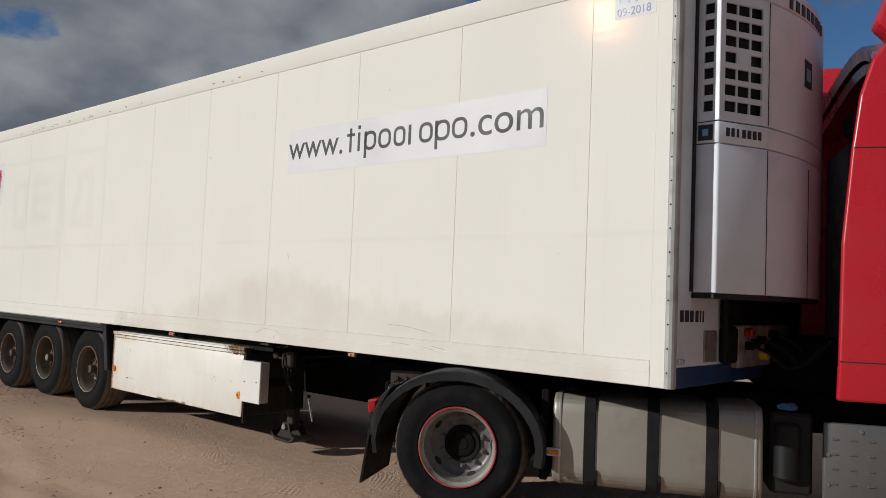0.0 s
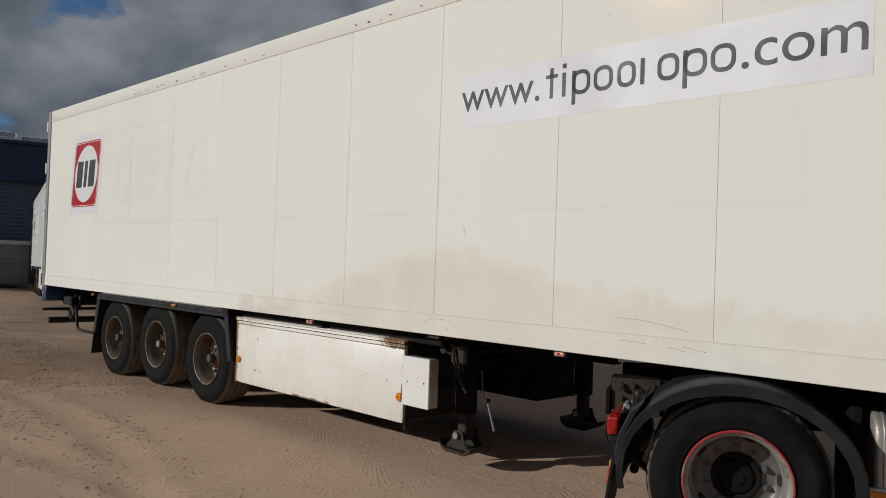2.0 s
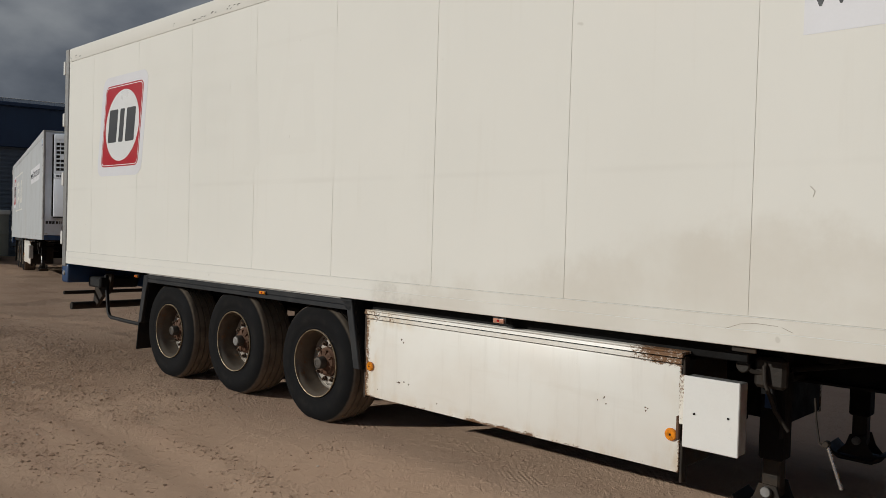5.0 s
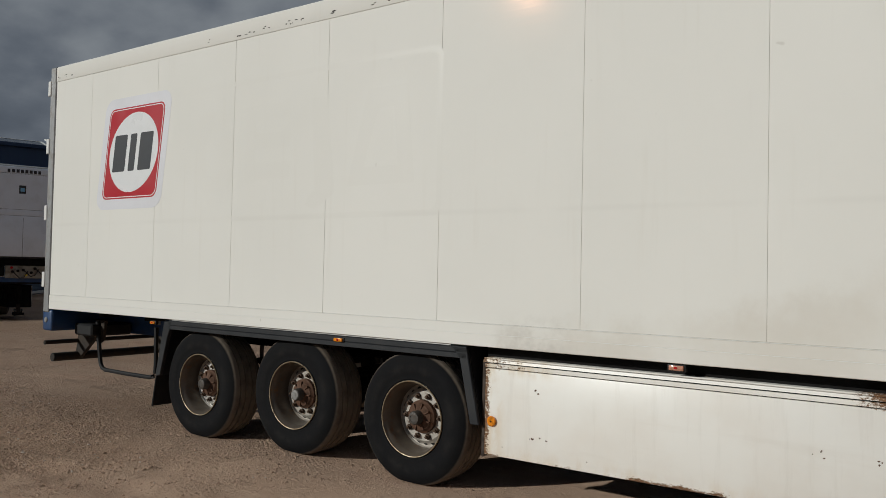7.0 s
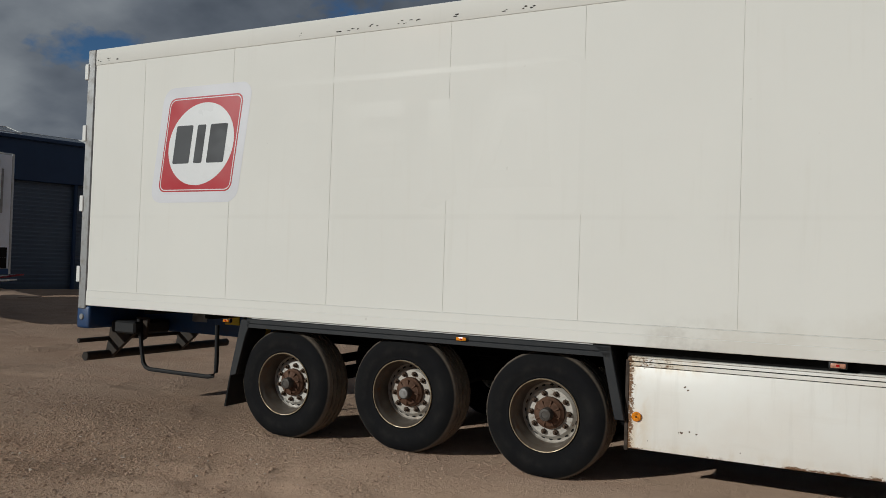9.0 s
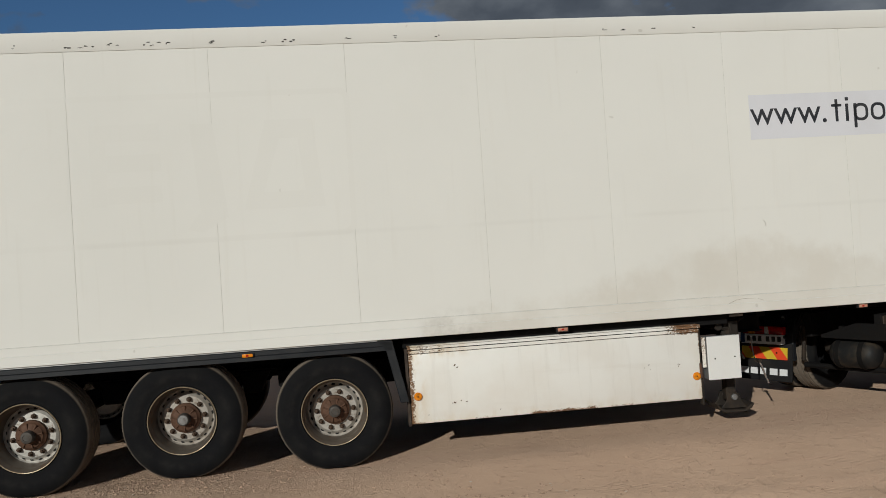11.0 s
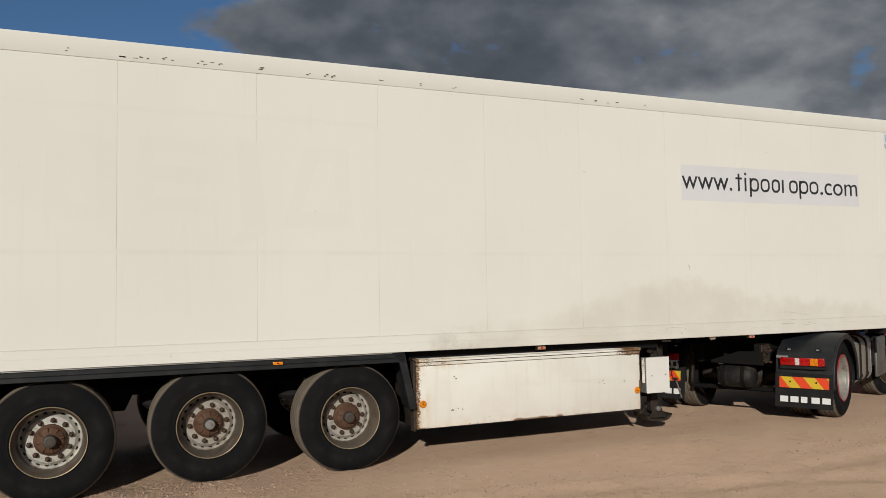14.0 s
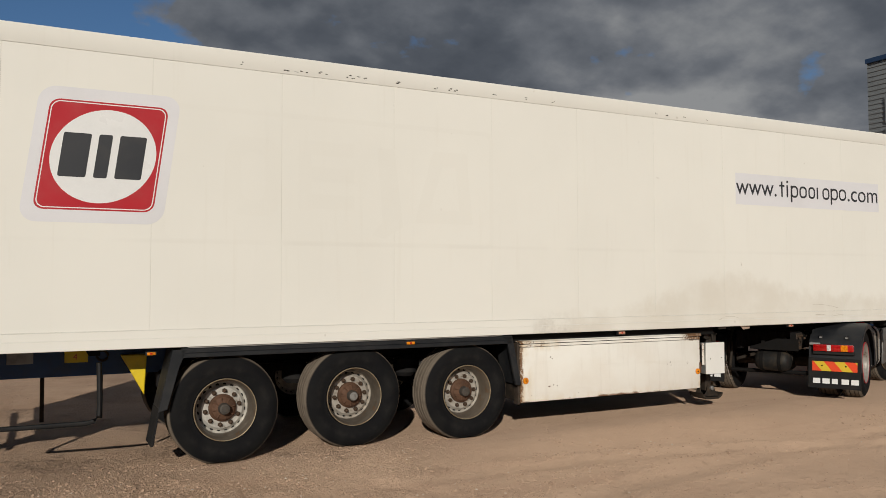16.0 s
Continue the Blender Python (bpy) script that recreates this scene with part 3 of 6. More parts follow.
def lettering(text, size, material, parent, m, name="lettering", depth=0.0008, squeeze=1.0):
    """Words in the built-in font, as a mesh in the x-z plane that faces -y."""
    cu = bpy.data.curves.new("text", "FONT")
    cu.body, cu.size, cu.extrude = text, size, depth
    ob = new("text", cu)
    bpy.context.view_layer.update()
    me = bpy.data.meshes.new_from_object(ob.evaluated_get(bpy.context.evaluated_depsgraph_get()))
    bpy.data.objects.remove(ob)
    bpy.data.curves.remove(cu)
    me.transform(m @ Matrix.Rotation(radians(90), 4, "X") @ Matrix.Diagonal((squeeze, 1, 1, 1)))
    me.materials.clear()
    me.materials.append(material)
    made = new(name, me)
    made.parent = parent
    return made

# ---- ground ----
def spread(lo, hi, step, out_lo, out_hi, grow=1.16):
    xs = list(np.arange(lo, hi + step / 2, step))
    s = step
    while xs[0] > out_lo:
        s *= grow
        xs.insert(0, xs[0] - s)
    s = step
    while xs[-1] < out_hi:
        s *= grow
        xs.append(xs[-1] + s)
    return np.array(xs)


def lattice(x, y, scale, seed):
    """Smooth value noise from -1 to 1."""
    g = np.random.default_rng(seed).uniform(-1, 1, (64, 64))
    u, v = x / scale, y / scale
    i, j = np.floor(u).astype(int), np.floor(v).astype(int)
    fu, fv = u - i, v - j
    fu, fv = fu * fu * (3 - 2 * fu), fv * fv * (3 - 2 * fv)
    a, b, c, d = g[i % 64, j % 64], g[(i + 1) % 64, j % 64], g[i % 64, (j + 1) % 64], g[(i + 1) % 64, (j + 1) % 64]
    return (a * (1 - fu) + b * fu) * (1 - fv) + (c * (1 - fu) + d * fu) * fv


# wheel tracks: centre and radius of the bend, half width
TRACKS = [((-14.5, -3.4), 4.6, 0.10), ((-14.2, -3.6), 5.0, 0.09), ((-9.0, -14.0), 12.6, 0.16), ((-9.0, -14.0), 10.7, 0.16), ((-16.0, 6.0), 9.2, 0.15), ((-16.0, 6.0), 7.4, 0.15), ((-2.0, -30.0), 28.2, 0.15)]


def ground_height(x, y):
    near = np.exp(-((x + 6) / 40) ** 2 - ((y + 2) / 30) ** 2)
    z = 0.013 * lattice(x, y, 2.3, 1) + 0.006 * lattice(x, y, 0.9, 2) + near * (0.006 * lattice(x, y, 0.32, 3) + 0.0045 * lattice(x, y, 0.17, 4))
    for (cx, cy), r, w in TRACKS:
        d = np.abs(np.hypot(x - cx, y - cy) - r)
        z = z + near * (-0.016 * np.exp(-(d / w) ** 2) + 0.011 * np.exp(-((d - 1.7 * w) / (0.6 * w)) ** 2))
    # level stand under the lorry, gentle rise towards the buildings
    stand = np.exp(-((np.clip(np.abs(x + 5.0) - 8.0, 0, None)) / 1.0) ** 2 - (np.clip(np.abs(y - 1.2) - 1.6, 0, None) / 0.5) ** 2)
    z = z * (1 - 0.75 * stand) - 0.004 * stand
    # worn hollow beside the trailer's axles with a hump under the middle one, and a dip under the tractor's nose
    z = z - 0.045 * np.exp(-(np.clip(np.abs(x + 8.4) - 2.6, 0, None) / 2.4) ** 2 - (np.clip(np.abs(y - 1.3) - 1.6, 0, None) / 4.5) ** 2)
    z = z + 0.038 * np.exp(-((x + 9.503) / 0.42) ** 2 - (np.clip(np.abs(y - 1.3) - 1.4, 0, None) / 0.5) ** 2)
    z = z - 0.155 * np.exp(-((x - 1.5) / 1.5) ** 2 - ((y - 2.4) / 2.0) ** 2)
    z = z - 0.17 * np.exp(-((x + 36) / 6.5) ** 2 - ((y - 7.5) / 6.0) ** 2)
    s = np.clip((x - 4) / 13, 0, 1)
    return z + 0.34 * s * s * (3 - 2 * s)


gx, gy = spread(-19, 4, 0.085, -900, 900), spread(-5.2, 3.2, 0.085, -900, 900)
GX, GY = np.meshgrid(gx, gy, indexing="ij")
GZ = ground_height(GX, GY)
ny = len(gy)
gv = np.stack([GX.ravel(), GY.ravel(), GZ.ravel()], 1)
gi, gj = np.meshgrid(np.arange(len(gx) - 1), np.arange(ny - 1), indexing="ij")
a0 = (gi * ny + gj).ravel()
gf = np.stack([a0, a0 + ny, a0 + ny + 1, a0 + 1], 1)
gme = bpy.data.meshes.new("ground")
gme.from_pydata(gv.tolist(), [], gf.tolist())
gme.materials.append(M_GROUND)
gme.shade_smooth()
ground = tagged(new("ground", gme), "packed brown gravel and dirt yard with wheel tracks", "ground", kind="structure")

# ---- wheels ----
def tyre_mesh(R, W, flat, n=120, notch=0.009):
    g = 0.013
    prof = [(0.292, 0.045), (0.300, 0.020), (0.318, 0.010), (0.325, 0.012), (0.36, 0.0), (0.41, -0.006), (R - 0.085, -0.004), (R - 0.060, 0.004), (R - 0.030, 0.020), (R - 0.012, 0.034), (R - 0.004, 0.050)]
    tread = []
    for k in (0.23, 0.40, 0.60, 0.77):
        y = W * k
        tread += [(R, y - 0.008), (R - g, y - 0.005), (R - g, y + 0.005), (R, y + 0.008)]
    prof = prof + tread + [(r, W - y) for r, y in prof[::-1]]
    bm = lathe(prof, n)
    for v in bm.verts:
        rr = math.hypot(v.co.x, v.co.z)
        if rr > R - 0.014 and (v.co.y < W * 0.20 or v.co.y > W * 0.80):
            k = round(math.atan2(v.co.z, v.co.x) / (2 * math.pi) * n) % 3
            if k == 0:
                v.co.x, v.co.z = v.co.x * (rr - notch) / rr, v.co.z * (rr - notch) / rr
    for v in bm.verts:
        if v.co.z < -flat:
            over = -flat - v.co.z
            v.co.z = -flat
            v.co.y += (0.35 * over if v.co.y > W / 2 else -0.35 * over)
    return mesh_of("tyre", bm, M_TYRE if R > 0.52 else M_TYRE_TREADED, 40)


TYRE_WIDE = tyre_mesh(0.535, 0.385, 0.507, notch=0.002)
TYRE_NARROW = tyre_mesh(0.505, 0.305, 0.5005)


def wheel_meshes(kind):
    """The pieces of a dished steel wheel, its outer face at y = 0, turned round y."""
    dished = kind != "drive"
    if dished:
        prof = [(0.290, 0.060), (0.303, 0.022), (0.303, 0.012), (0.296, 0.010), (0.288, 0.026), (0.275, 0.040), (0.269, 0.075), (0.262, 0.12),
                (0.256, 0.195), (0.248, 0.214), (0.234, 0.212), (0.215, 0.186), (0.200, 0.174), (0.13, 0.172), (0.02, 0.174)]
        nut_r, nuts, hole_r, holes, hole_y = 0.168, 10, 0.229, 20, 0.205
        rim_me = mesh_of("rim", lathe(prof[8:], 56), M_RIM if kind == "trailer" else M_BRONZE)
        barrel_me = mesh_of("rim_barrel", lathe(prof[:9], 56), M_BARREL if kind == "trailer" else M_BRONZE)
        hub_me = mesh_of("hub", lathe([(0.135, 0.172), (0.132, 0.141), (0.118, 0.131), (0.108, 0.116), (0.075, 0.104), (0.056, 0.098), (0, 0.098)], 40), M_RUST)
        nut_me = mesh_of("wheel_nut", add(lathe([(0.024, 0.172), (0.024, 0.154), (0.020, 0.149), (0, 0.149)], 6), lathe([(0.011, 0.152), (0.011, 0.130), (0.006, 0.127), (0, 0.127)], 10)), M_NUT, 30)
    else:
        prof = [(0.286, 0.060), (0.298, 0.020), (0.298, 0.006), (0.290, 0.004), (0.280, 0.022), (0.266, 0.034), (0.260, 0.060), (0.254, 0.130), (0.246, 0.165),
                (0.228, 0.192), (0.212, 0.203), (0.195, 0.205), (0.12, 0.205), (0.02, 0.208)]
        rim_me = mesh_of("rim", lathe(prof[8:], 56), M_RIMG)
        barrel_me = mesh_of("rim_barrel", lathe(prof[:9], 56), M_RIMWORN)
        nut_r, nuts, hole_r, holes, hole_y = 0.167, 10, 0.236, 5, 0.179
        hub_me = mesh_of("hub", lathe([(0.141, 0.206), (0.140, 0.186), (0.134, 0.180), (0.118, 0.182), (0.10, 0.192), (0.095, 0.178), (0.085, 0.172), (0.05, 0.172), (0.045, 0.166), (0, 0.165)], 40), M_CHASSIS)
        nut_me = mesh_of("wheel_nut", add(lathe([(0.023, 0.205), (0.023, 0.196), (0.017, 0.194), (0.017, 0.178), (0, 0.177)], 6), lathe([(0.009, 0.179), (0.009, 0.166), (0, 0.164)], 8)), M_RIMG, 30)
    hr = 0.0175 if dished else 0.024
    slot = lathe([(hr, 0.006), (hr - 0.001, -0.002), (0, -0.002)], 14)
    tilt = 38 if dished else -56
    slot = moved(slot, Matrix.Translation((hole_r, hole_y, 0)) @ Matrix.Rotation(radians(tilt), 4, "Z") @ Matrix.Diagonal((0.75, 1, 1, 1) if dished else (1.0, 2, 1.6, 1)))
    hole_me = mesh_of("hand_hole", slot, M_DARK)
    inner = [(0.2955, 0.0015), (0.294, 0.008)] if dished else [(0.292, 0.0005), (0.289, 0.008), (0.288, 0.012)]
    ring_me = mesh_of("rim_edge", lathe([(0.302, 0.022), (0.303, 0.004), (0.300, 0.000)] + inner, 56), M_LIP if dished else M_REDRING)
    cap_me = mesh_of("hub_cap", lathe([(0.056, 0.100), (0.054, 0.046), (0.048, 0.034), (0.030, 0.030), (0.028, 0.034), (0, 0.034)], 28), M_CAP) if dished else None
    return rim_me, hub_me, nut_me, nut_r, nuts, hole_me, holes, ring_me, barrel_me, cap_me


WHEELS = {"trailer": wheel_meshes("trailer"), "steer": wheel_meshes("steer"), "drive": wheel_meshes("drive"), "rib": mesh_of("hub_rib", box(0.060, 0.112, 0.098, 0.125, -0.006, 0.006, 0.003), M_RUST)}


def wheel(parent, x, y, z, kind, inward, tyre_me, turn=0.0, dual=False):
    """inward: +1 if the hub points to -y, -1 if it points to +y."""
    rim_me, hub_me, nut_me, nut_r, nuts, hole_me, holes, ring_me, barrel_me, cap_me = WHEELS[kind]
    m = Matrix.Translation((x, y, z)) @ (Matrix.Identity(4) if inward > 0 else Matrix.Rotation(math.pi, 4, "Z")) @ Matrix.Rotation(radians(turn), 4, "Y")
    rim = piece("wheel", rim_me, parent, m)
    level = Matrix.Rotation(radians(-turn), 4, "Y")
    piece("tyre", tyre_me, rim, level)
    if dual:
        piece("tyre", tyre_me, rim, Matrix.Translation((0, 0.33, 0)) @ level)
    piece("hub", hub_me, rim)
    piece("rim_edge", ring_me, rim)
    piece("rim_barrel", barrel_me, rim)
    if cap_me:
        piece("hub_cap", cap_me, rim)
        for k in range(8):
            piece("hub_rib", WHEELS["rib"], rim, Matrix.Rotation(2 * math.pi * k / 8, 4, "Y"))
    for k in range(nuts):
        a = 2 * math.pi * (k + 0.5) / nuts
        piece("wheel_nut", nut_me, rim, Matrix.Rotation(a, 4, "Y") @ Matrix.Translation((nut_r, 0, 0)))
    for k in range(holes):
        piece("hand_hole", hole_me, rim, Matrix.Rotation(2 * math.pi * k / holes, 4, "Y"))
    return rim


# ---- refrigerated semi-trailer: front at x = 0, near side wall at y = 0 ----
SEAMS = [-0.107, -0.606, -1.820, -3.027, -4.244, -5.456, -6.663, -7.870, -9.084, -10.313, -11.547, -12.797, -13.575]
AXLES = [-8.158, -9.503, -10.834]
HUBS = [0.470, 0.510, 0.472]

trailer = thing("semi_trailer", "cream-white refrigerated semi-trailer with dusty side and three axles", "semi-trailer")

part("insulated_body", box(-13.57, -0.01, 0.0025, 2.5975, 1.13, 3.985), M_SEAM, trailer)
for a, b in zip(SEAMS[1:], SEAMS):
    part("side_panel", box(a + 0.0011, b - 0.0011, 0.0, 0.012, 1.272, 3.818, 0.0012), M_PAINT, trailer)
part("side_panel", box(-13.575, -0.107, 2.588, 2.6, 1.27, 3.82, 0.0012), M_PAINT, trailer)
rail = [(0.03, 1.100), (-0.002, 1.100), (-0.008, 1.104), (-0.008, 1.188), (-0.004, 1.194), (-0.006, 1.198), (-0.006, 1.262), (-0.003, 1.270), (0.03, 1.270)]
near_rail = part("bottom_rail", prism(rail, "x", -13.575, -0.108), M_PAINT, trailer, "dented cream bottom rail", smooth=0)
# white strips paint the bright highlight lines along the rail's folds
for z in (1.191, 1.2665):
    part("rail_edge", box(-13.57, -0.110, -0.0086, -0.004, z, z + 0.0035), M_WHITE, near_rail)
part("bottom_rail", prism([(2.6 - y, z) for y, z in rail], "x", -13.575, -0.108), M_PAINT, trailer)
cap = [(0.03, 3.820), (-0.004, 3.820), (-0.006, 3.823), (-0.006, 3.985), (0.004, 3.998), (0.03, 4.000), (0.20, 4.000), (0.20, 3.97), (0.03, 3.96)]
part("top_rail", prism(cap, "x", -13.575, -0.0), M_PAINT, trailer, "scuffed cream top rail")
part("top_rail", prism([(2.6 - y, z) for y, z in cap], "x", -13.575, 0.0), M_PAINT, trailer)
part("roof", box(-13.57, -0.01, 0.05, 2.55, 3.975, 4.004, 0.003), M_WHITE, trailer)
# unseen dark slab, added to cut light bouncing off the pale body
part("floor_underside", box(-13.57, -0.01, 0.032, 2.568, 1.118, 1.128), M_FLOOR, trailer, "unseen dark slab added under the floor")
part("front_post", box(-0.105, 0.0, -0.008, 0.03, 1.10, 3.82, 0.004), M_PAINT, trailer)
corner = [(-0.001, -0.007), (0.004, -0.010), (0.022, -0.009), (0.040, 0.000), (0.050, 0.014), (0.052, 0.05), (-0.001, 0.05)]
strip = part("corner_strip", prism(corner, "z", 1.10, 3.99), M_STRIP, trailer, "dull aluminium corner strip with rivets", smooth=0)
rivet_me = mesh_of("rivet", moved(lathe([(0.006, 0), (0.005, -0.003), (0, -0.004)], 8), Matrix.Identity(4)), M_CHASSIS)
for k in range(18):
    piece("rivet", rivet_me, strip, Matrix.Translation((0.014, -0.0095, 1.20 + 0.155 * k)))
part("corner_strip", prism([(x, 2.6 - y) for x, y in corner], "z", 1.10, 3.99), M_ALU, trailer)

front = part("front_wall", box(0.0, 0.052, 0.055, 2.545, 1.232, 3.95, 0.006), M_REEFER, trailer, "grey-white front wall")
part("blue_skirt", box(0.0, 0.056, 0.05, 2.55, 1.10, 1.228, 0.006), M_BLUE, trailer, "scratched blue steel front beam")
part("hatch", box(0.045, 0.062, 0.465, 0.68, 1.255, 1.472, 0.006), M_STEEL, front, "grey steel hatch")
part("position_lamp", box(0.05, 0.075, 0.055, 0.13, 1.255, 1.29, 0.006), M_CLEAR, front)
for k, w in enumerate((0.058, 0.066, 0.056, 0.05, 0.024, 0.024)):
    y = (0.085, 0.158, 0.240, 0.325, 0.395, 0.440)[k]
    part("marking", box(0.0515, 0.0535, y, y + w, 1.528, 1.605), M_INK, front)
# dark sheets added to blacken the lower front wall below the unit
part("kick_plate", box(0.05, 0.064, 0.75, 2.50, 1.50, 1.735, 0.004), M_CHASSIS, front, "dark sheet added over the lower front wall")
part("kick_plate", box(0.05, 0.062, 2.12, 2.50, 1.24, 1.498, 0.004), M_CHASSIS, front)
part("hose_post", rod((0.09, 0.74, 1.24), (0.09, 0.74, 1.73), 0.025, 10), M_RUBBER, front)
coup = part("coupling_panel", box(0.052, 0.11, 0.95, 2.10, 1.20, 1.51, 0.01), M_PANEL, front, "dirty white panel with air couplings")
part("junction_box", box(0.052, 0.12, 0.72, 0.93, 1.24, 1.50, 0.02), M_CHASSIS, front)
for y, z, mt in ((1.08, 1.46, M_REDLENS), (1.10, 1.36, M_CHASSIS), (1.22, 1.38, M_CHASSIS), (1.34, 1.40, M_CHASSIS), (1.40, 1.28, M_YELLOW), (1.52, 1.34, M_CHASSIS), (1.60, 1.44, M_CHASSIS)):
    part("air_coupling", rod((0.10, y, z), (0.17, y, z), 0.032, 12, 0.006), mt, coup)
for y, z in ((1.10, 1.36), (1.34, 1.40), (1.60, 1.44)):
    part("air_hose", tube([(0.16, y, z), (0.26, y + 0.03, z - 0.04), (0.36, y + 0.12, z - 0.16), (0.46, y + 0.2, z - 0.12), (0.56, y + 0.26, z + 0.02)], 0.012), M_RUBBER, coup)

# refrigeration unit: bowed front, slanted corners with louvres
def bow(y):
    return 0.40 + 0.088 * math.sin(math.pi * (y - 0.61) / 1.27)


BOW = [(bow(0.61 + 0.127 * i), 0.61 + 0.127 * i) for i in range(11)]
PLAN = [(0.053, 0.25), (0.215, 0.25)] + BOW + [(0.215, 2.24), (0.053, 2.24)]


def inset_plan(d):
    out_ = []
    for x, y in PLAN:
        out_.append((0.053 if x < 0.06 else x - d, y + d * (1 if y < 1.245 else -1) * min(1, abs(y - 1.245) / 0.5)))
    return out_


unit = part("refrigeration_unit", prism(inset_plan(0.035), "z", 1.75, 3.88), M_DARK, trailer, "white refrigeration unit with louvred corners")
part("lower_cover", prism(PLAN, "z", 1.725, 2.712, 0.010, 2), M_REEFER, unit)
part("name_band", prism(PLAN, "z", 2.718, 2.862, 0.008, 2), M_REEFER, unit)
part("top_cap", prism(PLAN, "z", 3.737, 3.90, 0.02, 3), M_REEFER, unit)
part("front_cover", prism(BOW + [(x - 0.03, y) for x, y in BOW[::-1]], "z", 2.868, 3.731, 0.004), M_REEFER, unit)
for y0, z0, z1 in ((0.625, 1.73, 2.705), (1.235, 1.73, 2.66), (0.625, 2.875, 3.725), (1.865, 1.73, 2.705)):
    part("cover_joint", box(0.35, bow(y0) + 0.0035, y0 - 0.003, y0 + 0.003, z0, z1), M_DARK, unit)
part("bottom_trim", prism([(x - 0.012 if x > 0.06 else x, y) for x, y in PLAN], "z", 1.690, 1.722), M_BLACK, unit)
# dark strip puts the gap's shade beside the unit into colour
part("side_channel", box(0.050, 0.066, 0.215, 0.249, 1.73, 3.90, 0.003), M_DARK, front, "dark strip standing in for the shaded gap beside the cooling unit")


def louvre(parent, a, b, cols, rows, z0, z1, skip=()):
    """A panel from plan point a to b with square openings through it."""
    a, b = Vector((*a, 0)), Vector((*b, 0))
    d = b - a
    w = d.length
    ux = d.normalized()
    nrm = Vector((ux.y, -ux.x, 0))
    if nrm.x < -0.1:
        nrm = -nrm
    bm = None
    m = Matrix(((ux.x, -nrm.x, 0, a.x), (ux.y, -nrm.y, 0, a.y), (0, 0, 1, 0), (0, 0, 0, 1)))
    side, gap = 0.045, 0.014
    cell = (w - 2 * side - (cols - 1) * gap) / cols
    ch = (z1 - z0 - 0.05 - (rows + 1) * 0.038) / rows
    bars = [box(0, side, 0, 0.02, z0, z1, 0.002), box(w - side, w, 0, 0.02, z0, z1, 0.002), box(side, w - side, 0, 0.02, z0, z0 + 0.025 + 0.038, 0.002), box(side, w - side, 0, 0.02, z1 - 0.063, z1, 0.002)]
    for r in range(1, rows):
        z = z0 + 0.025 + r * (ch + 0.038)
        bars.append(box(side, w - side, 0, 0.02, z, z + 0.038, 0.003))
    for c in range(1, cols):
        x = side + c * (cell + gap) - gap
        bars.append(box(x, x + gap, 0.002, 0.018, z0 + 0.05, z1 - 0.05, 0.003))
    for c, r in skip:
        x, z = side + c * (cell + gap), z0 + 0.025 + 0.038 + r * (ch + 0.038)
        bars.append(box(x, x + cell, 0.002, 0.018, z, z + ch))
    return part("louvre", moved(add(*bars), m), M_REEFER, parent)


louvre(unit, (0.060, 0.25), (0.215, 0.25), 1, 7, 2.868, 3.731)
louvre(unit, (0.215, 0.25), (0.40, 0.61), 3, 7, 2.868, 3.731, ((1, 3),))
louvre(unit, (0.215, 2.24), (0.40, 1.88), 3, 7, 2.868, 3.731, ((1, 3),))
louvre(unit, (0.060, 2.24), (0.215, 2.24), 1, 7, 2.868, 3.731)
# name and mark of the unit, as plain bars
du = (Vector((0.40, 0.61, 0)) - Vector((0.215, 0.25, 0))).normalized()
for k, w in enumerate((0.030, 0.026, 0.018, 0.030, 0.032, 0.032, 0.028)):
    s = 0.06 + 0.045 * k
    for p0, q0 in ((0.215, 0.25),):
        bmk = moved(box(0, w, -0.0015, 0.002, 2.765, 2.822), Matrix(((du.x, 0, 0, p0 + du.x * s), (du.y, 1, 0, q0 + du.y * s - 0.0), (0, 0, 1, 0), (0, 0, 0, 1))))
        part("marking", moved(bmk, Matrix.Translation((0.0012, -0.0008, 0))), M_INK, unit)
part("badge", box(0.075, 0.175, 0.2475, 0.255, 2.737, 2.842, 0.001), M_INK, unit, "dark square badge")
part("badge", box(0.105, 0.145, 0.2465, 0.255, 2.767, 2.812), M_PALEBLUE, unit)
part("badge", moved(box(-0.004, 0.003, -0.075, 0.075, 3.25, 3.45, 0.001), Matrix.Translation((bow(1.20), 1.20, 0))), M_INK, unit)
part("badge", moved(box(-0.002, 0.004, -0.045, 0.045, 3.30, 3.39), Matrix.Translation((bow(1.20) + 0.001, 1.20, 0))), M_PALEBLUE, unit)
for k in range(8):
    y = 0.90 + 0.095 * k
    x = bow(y)
    part("marking", box(x - 0.004, x + 0.0035, y - 0.033, y + 0.033, 3.755, 3.835), M_INK, unit)
part("display", moved(box(-0.02, 0.012, -0.085, 0.085, 1.98, 2.36, 0.004), Matrix.Translation((0.326, 2.024, 0)) @ Matrix.Rotation(radians(27.2), 4, "Z")), M_DARK, unit, "dark control display")
part("snorkel", box(0.05, 0.17, 2.25, 2.33, 2.55, 3.6, 0.01), M_STEEL, unit)

# rear frame, hinges, door
part("rear_frame", box(-13.70, -13.578, -0.012, 0.10, 1.06, 4.0, 0.01), M_STEEL, trailer, "grey steel rear door frame")
part("rear_frame", box(-13.70, -13.578, 2.50, 2.612, 1.06, 4.0, 0.01), M_STEEL, trailer)
part("rear_door", box(-13.63, -13.575, 0.101, 1.297, 1.13, 3.97, 0.006), M_WHITE, trailer)
part("rear_door", box(-13.63, -13.575, 1.303, 2.499, 1.13, 3.97, 0.006), M_WHITE, trailer)
